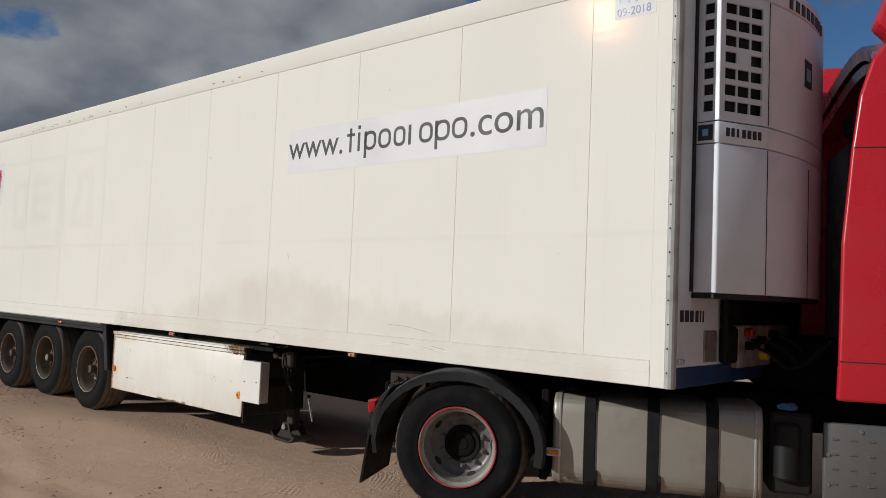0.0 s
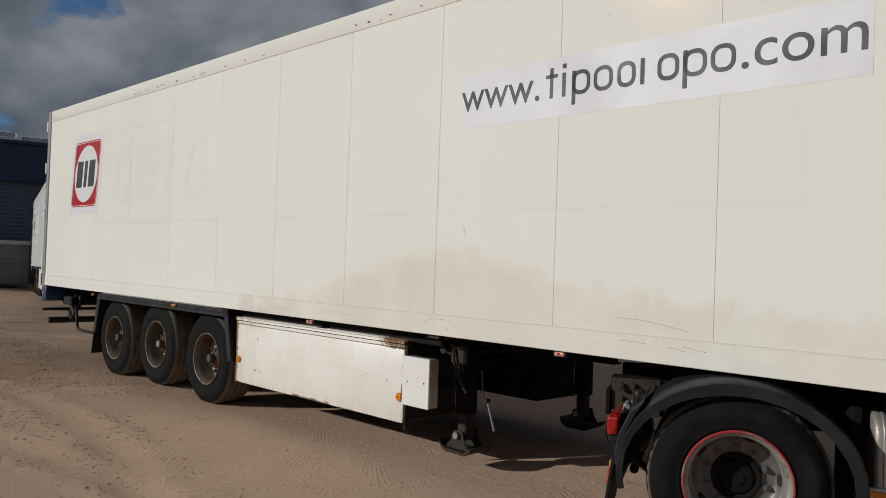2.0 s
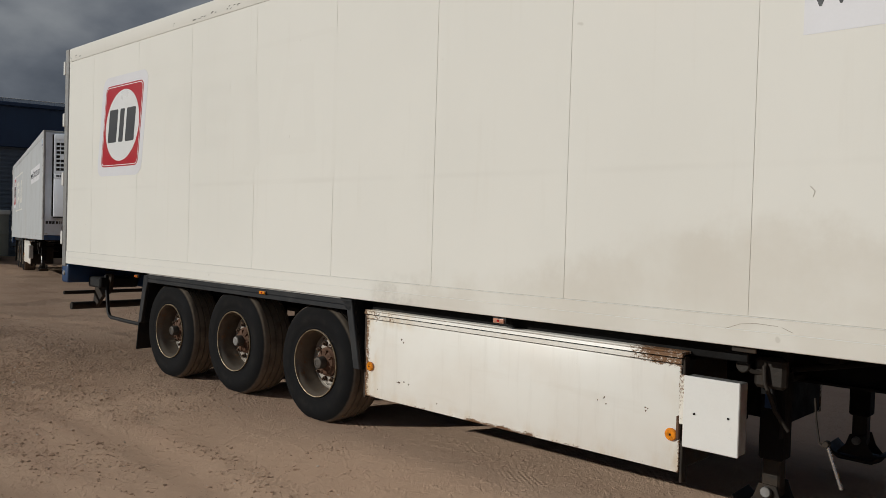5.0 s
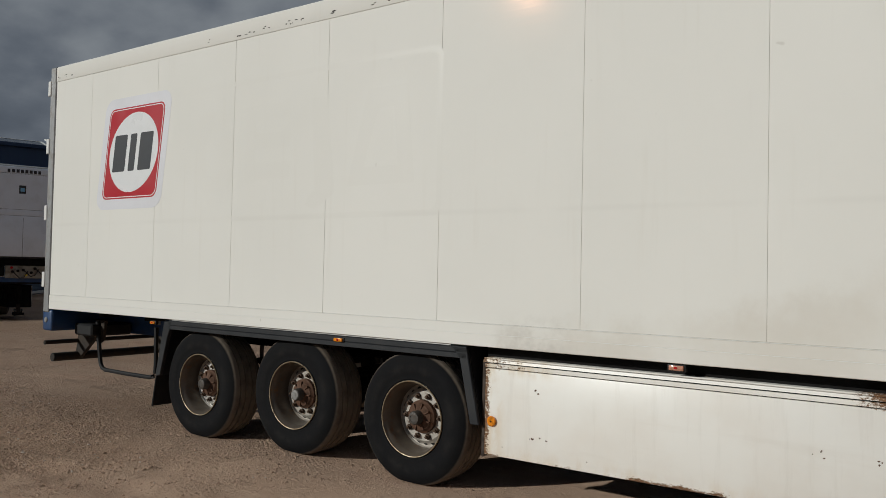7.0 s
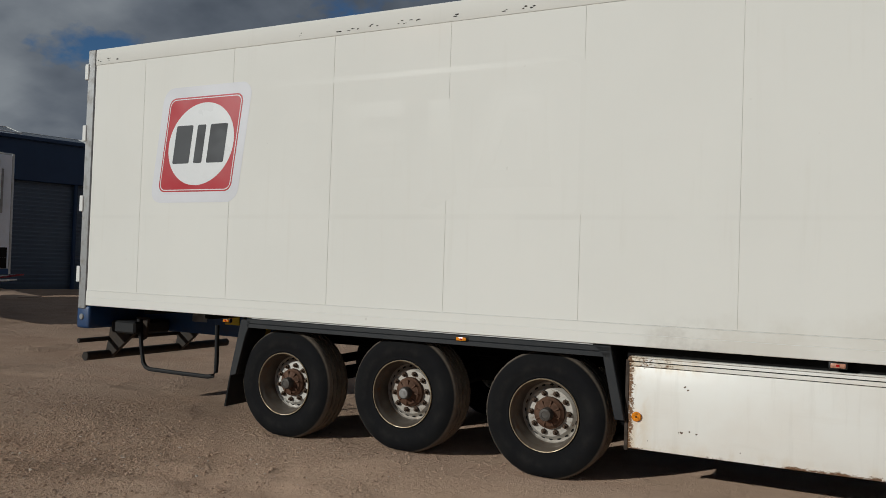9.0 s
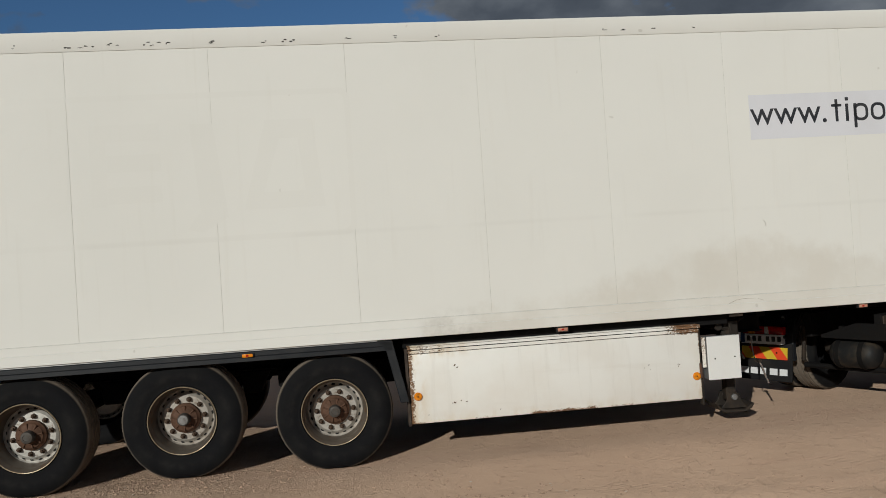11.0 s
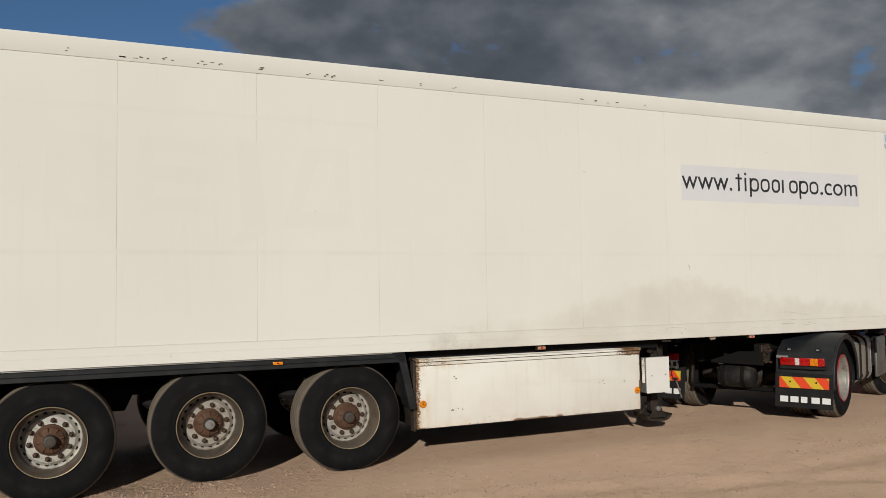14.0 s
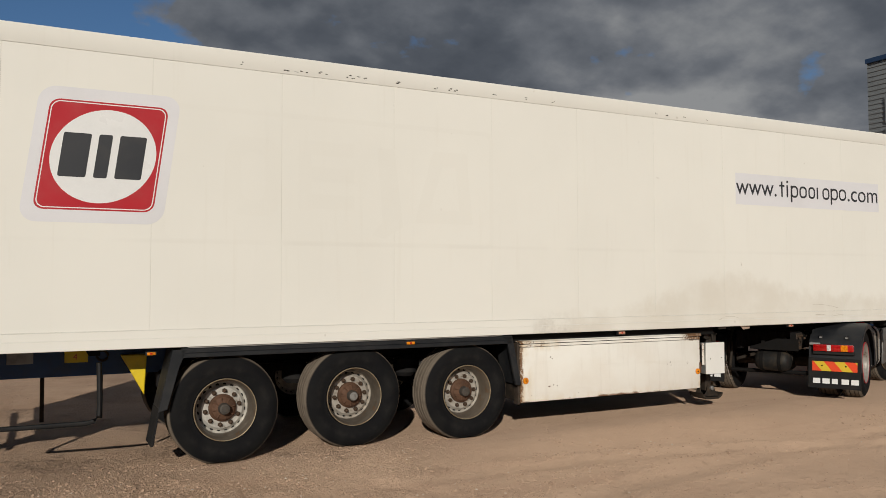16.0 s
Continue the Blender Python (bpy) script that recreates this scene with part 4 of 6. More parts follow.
for z in (1.45, 2.25, 3.05, 3.75):
    part("hinge", box(-13.735, -13.675, -0.024, 0.012, z - 0.09, z + 0.09, 0.006), M_WHITE, trailer, "white hinge")

# film with web address, the name in it as plain shapes
part("address_film", box(-4.01, -0.972, -0.0012, 0.004, 2.762, 3.195), M_FILM, trailer, "pale lilac-white vinyl film")


def letter_block(x, w, z0, z1, solid=False, stroke=0.030):
    h = z1 - z0
    if solid:
        bm = prism([(px + x + w / 2, pz + (z0 + z1) / 2) for px, pz in rounded(w, h, min(w, h) * 0.2)], "y", -0.0026, 0.0)
    else:
        o = [(px + x + w / 2, pz + (z0 + z1) / 2) for px, pz in rounded(w, h, w * 0.42)]
        i = [(px + x + w / 2, pz + (z0 + z1) / 2) for px, pz in rounded(w - 2 * stroke, h - 2 * stroke, (w - 2 * stroke) * 0.40)]
        bm = ring_plate(o, i, "y", -0.0026, 0.0)
    return part("letter", bm, M_INK, trailer)


ZB, ZX, ZD = 2.902, 3.074, 2.834


def word(text, x0, x1, z, size):
    """Letters fitted between x0 and x1."""
    ob = lettering(text, size, M_INK, trailer, Matrix.Translation((0, -0.002, z)))
    xs = [v.co.x for v in ob.data.vertices]
    k = (x1 - x0) / (max(xs) - min(xs))
    ob.data.transform(Matrix.Translation((x0 - k * min(xs), 0, 0)) @ Matrix.Diagonal((k, 1, 1, 1)))
    return ob


word("www.", -4.003, -3.212, ZB, 0.345)
word(".com", -1.692, -1.000, ZB, 0.345)
# the name between them, as plain stems and rings
for x_, w_, z0_, z1_ in ((-3.118, 0.030, ZB, 3.122), (-3.156, 0.107, ZX - 0.026, ZX), (-3.008, 0.031, ZB, ZX), (-3.008, 0.034, ZX + 0.03, ZX + 0.064),
                         (-2.922, 0.031, ZD, ZX), (-2.375, 0.031, ZB, ZX), (-2.072, 0.031, ZD, ZX)):
    letter_block(x_, w_, z0_, z1_, True)
for x_, w_ in ((-2.922, 0.153), (-2.740, 0.154), (-2.551, 0.140), (-2.250, 0.153), (-2.072, 0.161), (-1.887, 0.160)):
    letter_block(x_, w_, ZB, ZX, stroke=0.028)

# approval mark
lettering("FRC", 0.135, M_PALEBLUE, trailer, Matrix.Translation((-0.418, -0.0022, 3.690)), squeeze=1.08)
lettering("09-2018", 0.082, M_NAVY, trailer, Matrix.Translation((-0.420, -0.0022, 3.605)), squeeze=0.95)
part("label_film", box(-0.435, -0.125, -0.0012, 0.004, 3.588, 3.80), M_FILM, trailer)

# slanted square sign near the rear, its mark as plain bars
LEAN = 0.132


def slant(pts, cx=-11.968, cz=2.86):
    return [(x + cx + LEAN * z, z + cz) for x, z in pts]


part("sign_film", prism(slant(rounded(1.20, 1.22, 0.14)), "y", -0.0012, 0.004), M_FILM, trailer)
sign = part("sign", prism(slant(rounded(1.005, 0.995, 0.085)), "y", -0.0022, 0.0), M_LOGORED, trailer, "red slanted square sign with white disc")
part("sign_line", ring_plate(slant(rounded(0.975, 0.965, 0.075)), slant(rounded(0.957, 0.947, 0.068)), "y", -0.0030, -0.001), M_LOGOWHITE, sign)
part("sign_disc", prism(slant([(0.010 + 0.445 * math.cos(2 * math.pi * i / 64), 0.430 * math.sin(2 * math.pi * i / 64)) for i in range(64)]), "y", -0.0032, -0.001), M_LOGOWHITE, sign)
for cx_, w_ in ((-0.235, 0.23), (0.0, 0.115), (0.235, 0.23)):
    part("sign_bar", prism(slant([(px + cx_, pz) for px, pz in rounded(w_, 0.40, 0.018)]), "y", -0.0042, -0.002), M_INK, sign)
# faint remains of an older panel: its outline and the blocks in it, as plain shapes
def ghost(bm):
    part("faded_mark", bm, M_GHOST, trailer, "faint remains of older lettering")


def ghost_frame(cx, cz, w, h, r, line):
    o = [(px + cx, pz + cz) for px, pz in rounded(w, h, r)]
    i = [(px + cx, pz + cz) for px, pz in rounded(w - 2 * line, h - 2 * line, r * 0.7)]
    return ring_plate(o, i, "y", -0.0003, 0.002)


ghost(ghost_frame(-9.66, 2.75, 3.62, 1.34, 0.10, 0.05))
ghost(ghost_frame(-10.60, 2.76, 0.54, 0.78, 0.16, 0.15))
for z in (2.46, 2.74, 3.01):
    ghost(box(-10.00, -9.54, -0.0003, 0.002, z, z + 0.15))
ghost(box(-10.14, -10.004, -0.0003, 0.002, 2.44, 3.16))
ghost(prism([(-9.28, 3.14), (-9.08, 3.14), (-8.98, 2.30), (-9.20, 2.17), (-9.34, 2.20), (-9.22, 2.36)], "y", -0.0003, 0.002))
ghost(ring_plate([(-8.84, 2.35), (-8.12, 2.35), (-8.20, 3.15), (-8.62, 3.15)], [(-8.66, 2.50), (-8.29, 2.50), (-8.34, 2.98), (-8.50, 2.98)], "y", -0.0003, 0.002))

# scuffs along the top rail, scratches low down
rng = random.Random(4)
SCUFFS = [(-13.45, 0.20), (-13.2, 0.08), (-10.70, 0.05), (-10.29, 0.06), (-10.12, 0.16), (-9.90, 0.12), (-9.55, 0.18), (-9.42, 0.10), (-9.05, 0.04), (-8.59, 0.05),
          (-8.36, 0.16), (-7.82, 0.07), (-7.39, 0.04), (-7.03, 0.08), (-5.42, 0.05), (-5.2, 0.05), (-4.91, 0.06), (-4.50, 0.05)]
for cx_, w_ in SCUFFS:
    for k in range(max(2, int(w_ / 0.035))):
        x = cx_ + rng.uniform(-w_ / 2, w_ / 2)
        z = 3.866 + rng.uniform(-0.014, 0.020)
        ww, hh = rng.uniform(0.008, 0.028), rng.uniform(0.003, 0.008)
        pts = [(x + ww * math.cos(t) * rng.uniform(0.6, 1.1), z + hh * math.sin(t) * rng.uniform(0.6, 1.1)) for t in (0.3, 1.3, 2.4, 3.4, 4.4, 5.5)]
        part("scuff", prism(pts, "y", -0.0072, -0.004), M_GRIME, trailer)


def scratch(pts, y=-0.0004, r=0.0012):
    part("scratch", tube([(x, y, z) for x, z in pts], r, 5), M_SCRATCH, trailer)


scratch([(-2.50, 1.372), (-2.3, 1.366), (-2.12, 1.342), (-1.98, 1.318)])
scratch([(-2.46, 1.225), (-2.34, 1.222), (-2.26, 1.218)], -0.0065)
scratch([(-2.12, 1.212), (-2.02, 1.200), (-1.90, 1.178), (-1.82, 1.165)], -0.0065)
scratch([(-2.02, 1.226), (-1.86, 1.205)], -0.0065)
scratch([(-4.41, 1.150), (-4.36, 1.195), (-4.28, 1.226), (-4.20, 1.236), (-4.08, 1.232)], -0.0065)
scratch([(-4.06, 1.228), (-4.00, 1.205)], -0.0065)
scratch([(-3.93, 1.92), (-3.92, 1.95), (-3.945, 1.975)], -0.0004, 0.0018)

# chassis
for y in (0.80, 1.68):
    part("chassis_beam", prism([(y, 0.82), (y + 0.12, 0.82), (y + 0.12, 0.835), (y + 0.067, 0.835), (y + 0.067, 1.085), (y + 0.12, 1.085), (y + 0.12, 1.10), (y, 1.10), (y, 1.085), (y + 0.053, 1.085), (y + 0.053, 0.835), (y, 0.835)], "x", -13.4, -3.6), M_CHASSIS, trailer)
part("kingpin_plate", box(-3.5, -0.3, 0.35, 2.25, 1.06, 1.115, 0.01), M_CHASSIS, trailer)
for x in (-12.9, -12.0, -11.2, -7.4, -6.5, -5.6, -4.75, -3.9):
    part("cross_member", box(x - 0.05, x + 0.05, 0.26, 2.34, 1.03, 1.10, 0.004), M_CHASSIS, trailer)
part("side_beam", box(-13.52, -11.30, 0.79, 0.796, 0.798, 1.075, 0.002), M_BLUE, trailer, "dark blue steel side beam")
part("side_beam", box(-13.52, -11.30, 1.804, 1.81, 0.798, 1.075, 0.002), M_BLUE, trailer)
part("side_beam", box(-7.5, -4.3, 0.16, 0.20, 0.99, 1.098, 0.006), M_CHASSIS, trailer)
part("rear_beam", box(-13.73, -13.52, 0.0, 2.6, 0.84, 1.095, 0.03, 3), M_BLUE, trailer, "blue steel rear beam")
part("rear_beam_end", rod((-13.64, -0.012, 0.97), (-13.64, 0.02, 0.97), 0.035, 20, 0.008), M_STEEL, trailer)
part("lamp_box", box(-13.46, -13.08, 0.25, 0.78, 0.79, 0.93, 0.02), M_BLACK, trailer)
part("underrun_bar", rod((-13.72, 0.13, 0.505), (-13.72, 2.47, 0.505), 0.052, 20, 0.006), M_GRIME, trailer, "brown steel underrun bar")
part("underrun_bar", rod((-13.72, 0.03, 0.69), (-13.72, 2.57, 0.69), 0.026, 16, 0.004), M_GRIME, trailer)
for y in (0.75, 1.85):
    part("bar_bracket", prism([(-13.68, 0.47), (-13.77, 0.50), (-13.70, 0.84), (-13.2, 0.92), (-13.3, 0.78)], "y", y - 0.3, y - 0.25, 0.004), M_GRIME, trailer)
for y in (0.35,):
    bend = [(-13.12, y, 0.96), (-13.10, y, 0.82), (-13.05, y, 0.56), (-13.03, y, 0.47), (-12.99, y, 0.425), (-12.93, y, 0.405), (-12.5, y, 0.40),
            (-12.06, y, 0.40), (-11.99, y, 0.415), (-11.95, y, 0.46), (-11.945, y, 0.56), (-11.95, y, 0.80), (-11.955, y, 0.96)]
    guard = part("side_guard", tube(bend, 0.024, 10), M_BLACK, trailer, "black bent-tube side guard")
    part("hanger", prism([(-13.20, 0.98), (-13.00, 0.98), (-13.04, 0.74), (-13.12, 0.70)], "y", y + 0.02, y + 0.06, 0.006), M_GRIME, guard)
for x in (-12.43, -11.82):
    part("hanger", box(x - 0.022, x + 0.022, 2.28, 2.32, 0.14, 0.95, 0.004), M_GRIME, trailer)
part("tag_plate", box(-12.735, -12.51, 0.780, 0.789, 0.935, 1.043, 0.002), M_STEEL, trailer)
yp = part("tag_plate", box(-12.24, -12.03, 0.779, 0.789, 0.93, 1.047, 0.002), M_YELLOW, trailer, "yellow plate with a number")
lettering("4", 0.08, M_LOGORED, yp, Matrix.Translation((-12.165, 0.7775, 0.96)))
part("tow_ring", tube([(-11.90 + 0.05 * math.cos(t * 0.524), 0.77, 0.989 + 0.05 * math.sin(t * 0.524)) for t in range(12)], 0.012, 8, True), M_GRIME, trailer)
part("wheel_chock", prism([(-11.745, 1.0), (-11.505, 1.0), (-11.525, 0.60)], "y", 0.58, 0.70, 0.008), M_YELLOW, trailer, "yellow plastic wheel chock")

# axle group
for k, (x, hub_z) in enumerate(zip(AXLES, HUBS)):
    part("axle", rod((x, 0.38, hub_z), (x, 2.22, hub_z), 0.075, 18), M_CHASSIS, trailer)
    part("brake_drum", rod((x, 0.36, hub_z), (x, 0.60, hub_z), 0.24, 28, 0.02), M_GRIME, trailer)
    part("trailing_arm", prism([(x + 0.05, 0.60), (x - 0.1, 0.66), (x + 0.55, 0.80), (x + 0.55, 0.70)], "y", 0.83, 0.91, 0.01), M_CHASSIS, trailer)
    part("air_bag", rod((x - 0.42, 0.86, 0.60), (x - 0.42, 0.86, 0.85), 0.14, 24, 0.05), M_RUBBER, trailer)
    part("brake_chamber", rod((x - 0.36, 0.52, 0.74), (x - 0.20, 0.52, 0.80), 0.085, 20, 0.02), M_STEEL, trailer)
    near_wheel = wheel(trailer, x, 0.072, hub_z, "trailer", 1, TYRE_WIDE, turn=(17, 48, 79)[k])
    wheel(trailer, x, 2.528, hub_z, "trailer", -1, TYRE_WIDE, turn=8)
    if k == 1:
        part("hub_badge", lathe([(0.043, 0.034), (0.042, 0.0285), (0.036, 0.027), (0, 0.027)], 28), M_BADGE, near_wheel, "pale worn hub badge")
for x in AXLES:
    for y in (0.80, 1.68):
        part("spring_hanger", prism([(x + 0.42, 0.82), (x + 0.46, 0.60), (x + 0.62, 0.60), (x + 0.72, 0.82)], "y", y, y + 0.12, 0.01), M_CHASSIS, trailer)
for x in (-10.2, -8.85):
    part("air_reservoir", rod((x - 0.42, 1.30, 0.84), (x + 0.42, 1.30, 0.84), 0.15, 24, 0.04), M_CHASSIS, trailer, "dark steel air reservoir")
part("air_reservoir", rod((-7.75, 1.15, 0.80), (-6.75, 1.15, 0.80), 0.17, 24, 0.04), M_CHASSIS, trailer, "dark steel air reservoir")
for x in AXLES:
    part("brake_line", tube([(x - 0.30, 0.50, 0.78), (x - 0.15, 0.62, 0.92), (x + 0.10, 0.80, 0.98), (x + 0.30, 1.00, 0.90)], 0.010), M_RUBBER, trailer)

# mudguard over the three axles
top = [(0.02, 0.995), (0.012, 1.0), (0.012, 1.035), (0.018, 1.040), (0.012, 1.045), (0.012, 1.078), (0.02, 1.088), (0.42, 1.088), (0.42, 1.075), (0.035, 1.075), (0.032, 0.995)]
mud = part("mudguard", prism(top, "x", -11.26, -7.60), M_GUARD, trailer, "dark grey plastic mudguard")
part("front_leg", prism([(-7.74, 1.09), (-7.60, 1.09), (-7.475, 0.515), (-7.555, 0.515), (-7.66, 1.0)], "y", 0.012, 0.05, 0.006), M_GUARD, mud)
part("front_leg", prism([(-7.61, 1.088), (-7.60, 1.09), (-7.475, 0.515), (-7.49, 0.515)], "y", 0.05, 0.42), M_GUARD, mud)
part("rear_leg", prism([(-11.34, 1.075), (-11.21, 1.075), (-11.28, 0.90), (-11.38, 0.52), (-11.465, 0.50)], "y", 0.012, 0.05, 0.006), M_GUARD, mud)
part("rear_leg", prism([(-11.34, 1.075), (-11.325, 1.075), (-11.45, 0.50), (-11.465, 0.50)], "y", 0.05, 0.42), M_GUARD, mud)
part("flap", prism([(-11.462, 0.53), (-11.445, 0.53), (-11.50, 0.19), (-11.525, 0.185)], "y", 0.02, 0.42, 0.003), M_RUBBER, mud, "black rubber mud flap")
part("edge_trim", box(-11.20, -7.74, 0.010, 0.03, 1.089, 1.097), M_ALU, mud)


def marker(parent, x, y, z, w, h, lens):
    base = part("marker_lamp", box(x - w / 2, x + w / 2, y - 0.006, y + 0.03, z - h / 2, z + h / 2, 0.006, 2), M_BLACK, parent, "small side marker lamp")
    part("lens", box(x - w / 2 + 0.012, x + w / 2 - 0.012, y - 0.018, y, z - h / 2 + 0.006, z + h / 2 - 0.006, 0.006, 2), lens, base)
    part("bulb", box(x - 0.014, x + 0.010, y - 0.021, y - 0.01, z - 0.008, z + 0.008, 0.003), M_REDLENS, base)


marker(trailer, -6.00, 0.02, 1.070, 0.12, 0.045, M_SALMON)
marker(trailer, -2.965, 0.02, 1.078, 0.11, 0.042, M_SALMON)
marker(trailer, -11.53, 0.02, 1.050, 0.10, 0.040, M_AMBER)
marker(trailer, -8.892, 0.008, 1.052, 0.12, 0.042, M_AMBER)

# long steel box beside the chassis
chest = part("pallet_box", box(-7.455, -4.655, 0.085, 0.72, 0.31, 0.965, 0.008), M_GRIME, trailer, "chipped white steel pallet box with rusty edges")
part("front_panel", box(-7.458, -4.652, 0.066, 0.09, 0.300, 0.938, 0.005, 2), M_RUSTY, chest)
part("flange", box(-7.460, -4.650, 0.062, 0.085, 0.944, 0.974, 0.003), M_RUSTY, chest)
part("lid", prism([(0.046, 0.984), (0.050, 1.004), (0.075, 1.014), (0.72, 1.018), (0.72, 1.002), (0.085, 0.999), (0.068, 0.990), (0.060, 0.982)], "x", -7.465, -4.640), M_RUSTY, chest)
part("lid_bead", tube([(-7.46, 0.052, 1.013), (-6.1, 0.05, 1.016), (-4.645, 0.052, 1.013)], 0.006, 6), M_RUSTY, chest)
part("hinge_bar", box(-4.650, -4.632, 0.075, 0.13, 0.24, 0.99, 0.004), M_GRIME, chest)
part("hinge_bar", box(-7.490, -7.462, 0.075, 0.16, 0.28, 0.99, 0.004), M_GRIMY_RUST, chest)
for x, z in ((-7.392, 0.552), (-4.700, 0.522)):
    lamp = part("reflector", rod((x, 0.066, z), (x, 0.046, z), 0.038, 24, 0.006), M_AMBER, chest, "round amber reflector")
    part("screw", rod((x, 0.05, z), (x, 0.043, z), 0.007, 8), M_CHASSIS, lamp)
part("latch", box(-4.665, -4.645, 0.045, 0.07, 0.50, 0.64, 0.004), M_RUST, chest)

cab_ = part("side_cabinet", box(-4.599, -4.275, 0.014, 0.115, 0.485, 0.890, 0.006), M_ALU, trailer, "small white metal side cabinet")
part("door", box(-4.602, -4.273, 0.0, 0.014, 0.480, 0.895, 0.004), M_WHITE, cab_)
for x, z in ((-4.532, 0.682), (-4.332, 0.690)):
    part("screw", rod((x, 0.001, z), (x, -0.004, z), 0.007, 8), M_CHASSIS, cab_)
part("mount", box(-4.640, -4.606, 0.03, 0.045, 0.60, 0.89, 0.003), M_RUSTY, cab_)
part("mount_arm", box(-4.58, -4.38, 0.115, 0.40, 0.62, 0.70, 0.006), M_CHASSIS, cab_)

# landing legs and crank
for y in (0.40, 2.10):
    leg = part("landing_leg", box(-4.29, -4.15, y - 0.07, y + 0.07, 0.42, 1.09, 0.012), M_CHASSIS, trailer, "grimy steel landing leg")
    part("inner_leg", box(-4.27, -4.17, y - 0.05, y + 0.05, 0.20, 0.45, 0.01), M_GRIME, leg)
    pan = prism([(-4.415, 0.185), (-4.39, 0.135), (-4.33, 0.112), (-4.11, 0.107), (-4.05, 0.120), (-4.02, 0.165), (-4.055, 0.158), (-4.12, 0.130), (-4.31, 0.136), (-4.37, 0.158)], "y", y - 0.13, y + 0.13, 0.005)
    for v in pan.verts:
        v.co.z += 0.10 * abs(v.co.y - y) * math.sin(31 * v.co.x + 1.0) + 0.03 * (v.co.y - y)
    foot = part("foot", pan, M_GRIME, leg, "bent steel foot")
    for d in (-0.095, 0.085):
        part("gusset", prism([(-4.36, 0.135), (-4.08, 0.128), (-4.14, 0.20), (-4.17, 0.285), (-4.27, 0.285), (-4.30, 0.20)], "y", y + d, y + d + 0.012, 0.003), M_GRIME, foot)
    part("pivot", rod((-4.22, y - 0.125, 0.245), (-4.22, y + 0.125, 0.245), 0.030, 16, 0.004), M_STEEL, foot)
    part("brace", rod((-4.15, y, 0.95), (-3.75, 0.86 if y < 1 else 1.74, 1.0), 0.02), M_CHASSIS, leg)
part("leg_axle", rod((-4.22, 0.40, 0.86), (-4.22, 2.10, 0.86), 0.022), M_CHASSIS, trailer)
part("gearbox", box(-4.31, -4.13, 0.27, 0.34, 0.84, 1.02, 0.02), M_GRIME, trailer)
part("crank", tube([(-4.24, 0.28, 0.99), (-4.24, 0.25, 0.97), (-4.23, 0.24, 0.88), (-4.17, 0.25, 0.72), (-4.10, 0.27, 0.62)], 0.012), M_GRIME, trailer)
part("crank", tube([(-3.985, 0.33, 0.82), (-3.975, 0.33, 0.70), (-3.955, 0.33, 0.575), (-3.93, 0.325, 0.56)], 0.006), M_GRIME, trailer)
part("crank_handle", rod((-3.91, 0.325, 0.57), (-3.83, 0.325, 0.345), 0.0105, 12, 0.003), M_CHROME, trailer, "worn chrome crank handle")
part("crank_joint", rod((-3.915, 0.30, 0.578), (-3.915, 0.35, 0.578), 0.018, 12, 0.004), M_GRIME, trailer)
part("hook_disc", rod((-4.36, 0.235, 0.958), (-4.36, 0.27, 0.958), 0.040, 20, 0.006), M_GRIME, trailer)
part("hook_arm", tube([(-4.36, 0.25, 0.958), (-4.31, 0.26, 0.93), (-4.25, 0.28, 0.925)], 0.014, 8), M_GRIME, trailer)
part("rail_bracket", box(-4.34, -4.205, 0.03, 0.045, 1.066, 1.098, 0.003), M_GRIME, trailer)
part("leg_hose", tube([(-4.225, 0.315, 0.96), (-4.215, 0.30, 0.86), (-4.19, 0.30, 0.74), (-4.15, 0.31, 0.64), (-4.16, 0.325, 0.56)], 0.012, 8), M_RUBBER, trailer, "black rubber hose along the landing leg")
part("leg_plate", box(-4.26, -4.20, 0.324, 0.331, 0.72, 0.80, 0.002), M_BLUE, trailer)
far = part("pallet_box", box(-7.45, -4.65, 1.90, 2.53, 0.31, 0.99, 0.01), M_CHASSIS, trailer, "dark steel pallet box")
part("front_panel", box(-7.455, -4.645, 2.53, 2.55, 0.30, 0.96, 0.006), M_RUSTY, far)
# chips and specks on the near box
for k in range(20):
    x, z = rng.choice(((-7.07, 0.478), (-7.05, 0.476), (-6.96, 0.474), (-6.60, 0.38), (-5.172, 0.658), (-5.17, 0.64), (-4.852, 0.646), (-7.016, 0.807), (-7.304, 0.372)))
    x, z = x + rng.gauss(0, 0.022), z + rng.gauss(0, 0.009)
    w_, h_ = rng.uniform(0.003, 0.010), rng.uniform(0.003, 0.007)
    part("chip", prism([(x + w_ * math.cos(t), z + h_ * math.sin(t)) for t in (0, 1.1, 2.2, 3.3, 4.6)], "y", 0.0650, 0.067), M_RUST, chest)

# ---- tractor unit: rear axle at its origin, front towards +x, near side at -y ----
tractor = thing("truck_tractor", "red truck tractor with grey fuel tank and black mudguards", "truck", pose(-2.129, 0.931, 0.0, 0, 0, 27))
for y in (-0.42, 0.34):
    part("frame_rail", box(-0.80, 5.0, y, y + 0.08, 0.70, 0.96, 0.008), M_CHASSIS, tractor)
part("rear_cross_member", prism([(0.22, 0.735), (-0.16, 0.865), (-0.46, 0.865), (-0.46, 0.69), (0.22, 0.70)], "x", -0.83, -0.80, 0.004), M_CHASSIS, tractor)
side = part("end_plate", box(-0.79, -0.47, -0.437, -0.422, 0.70, 0.945, 0.004), M_GRIMY_RUST, tractor, "rusty bolted frame plate")
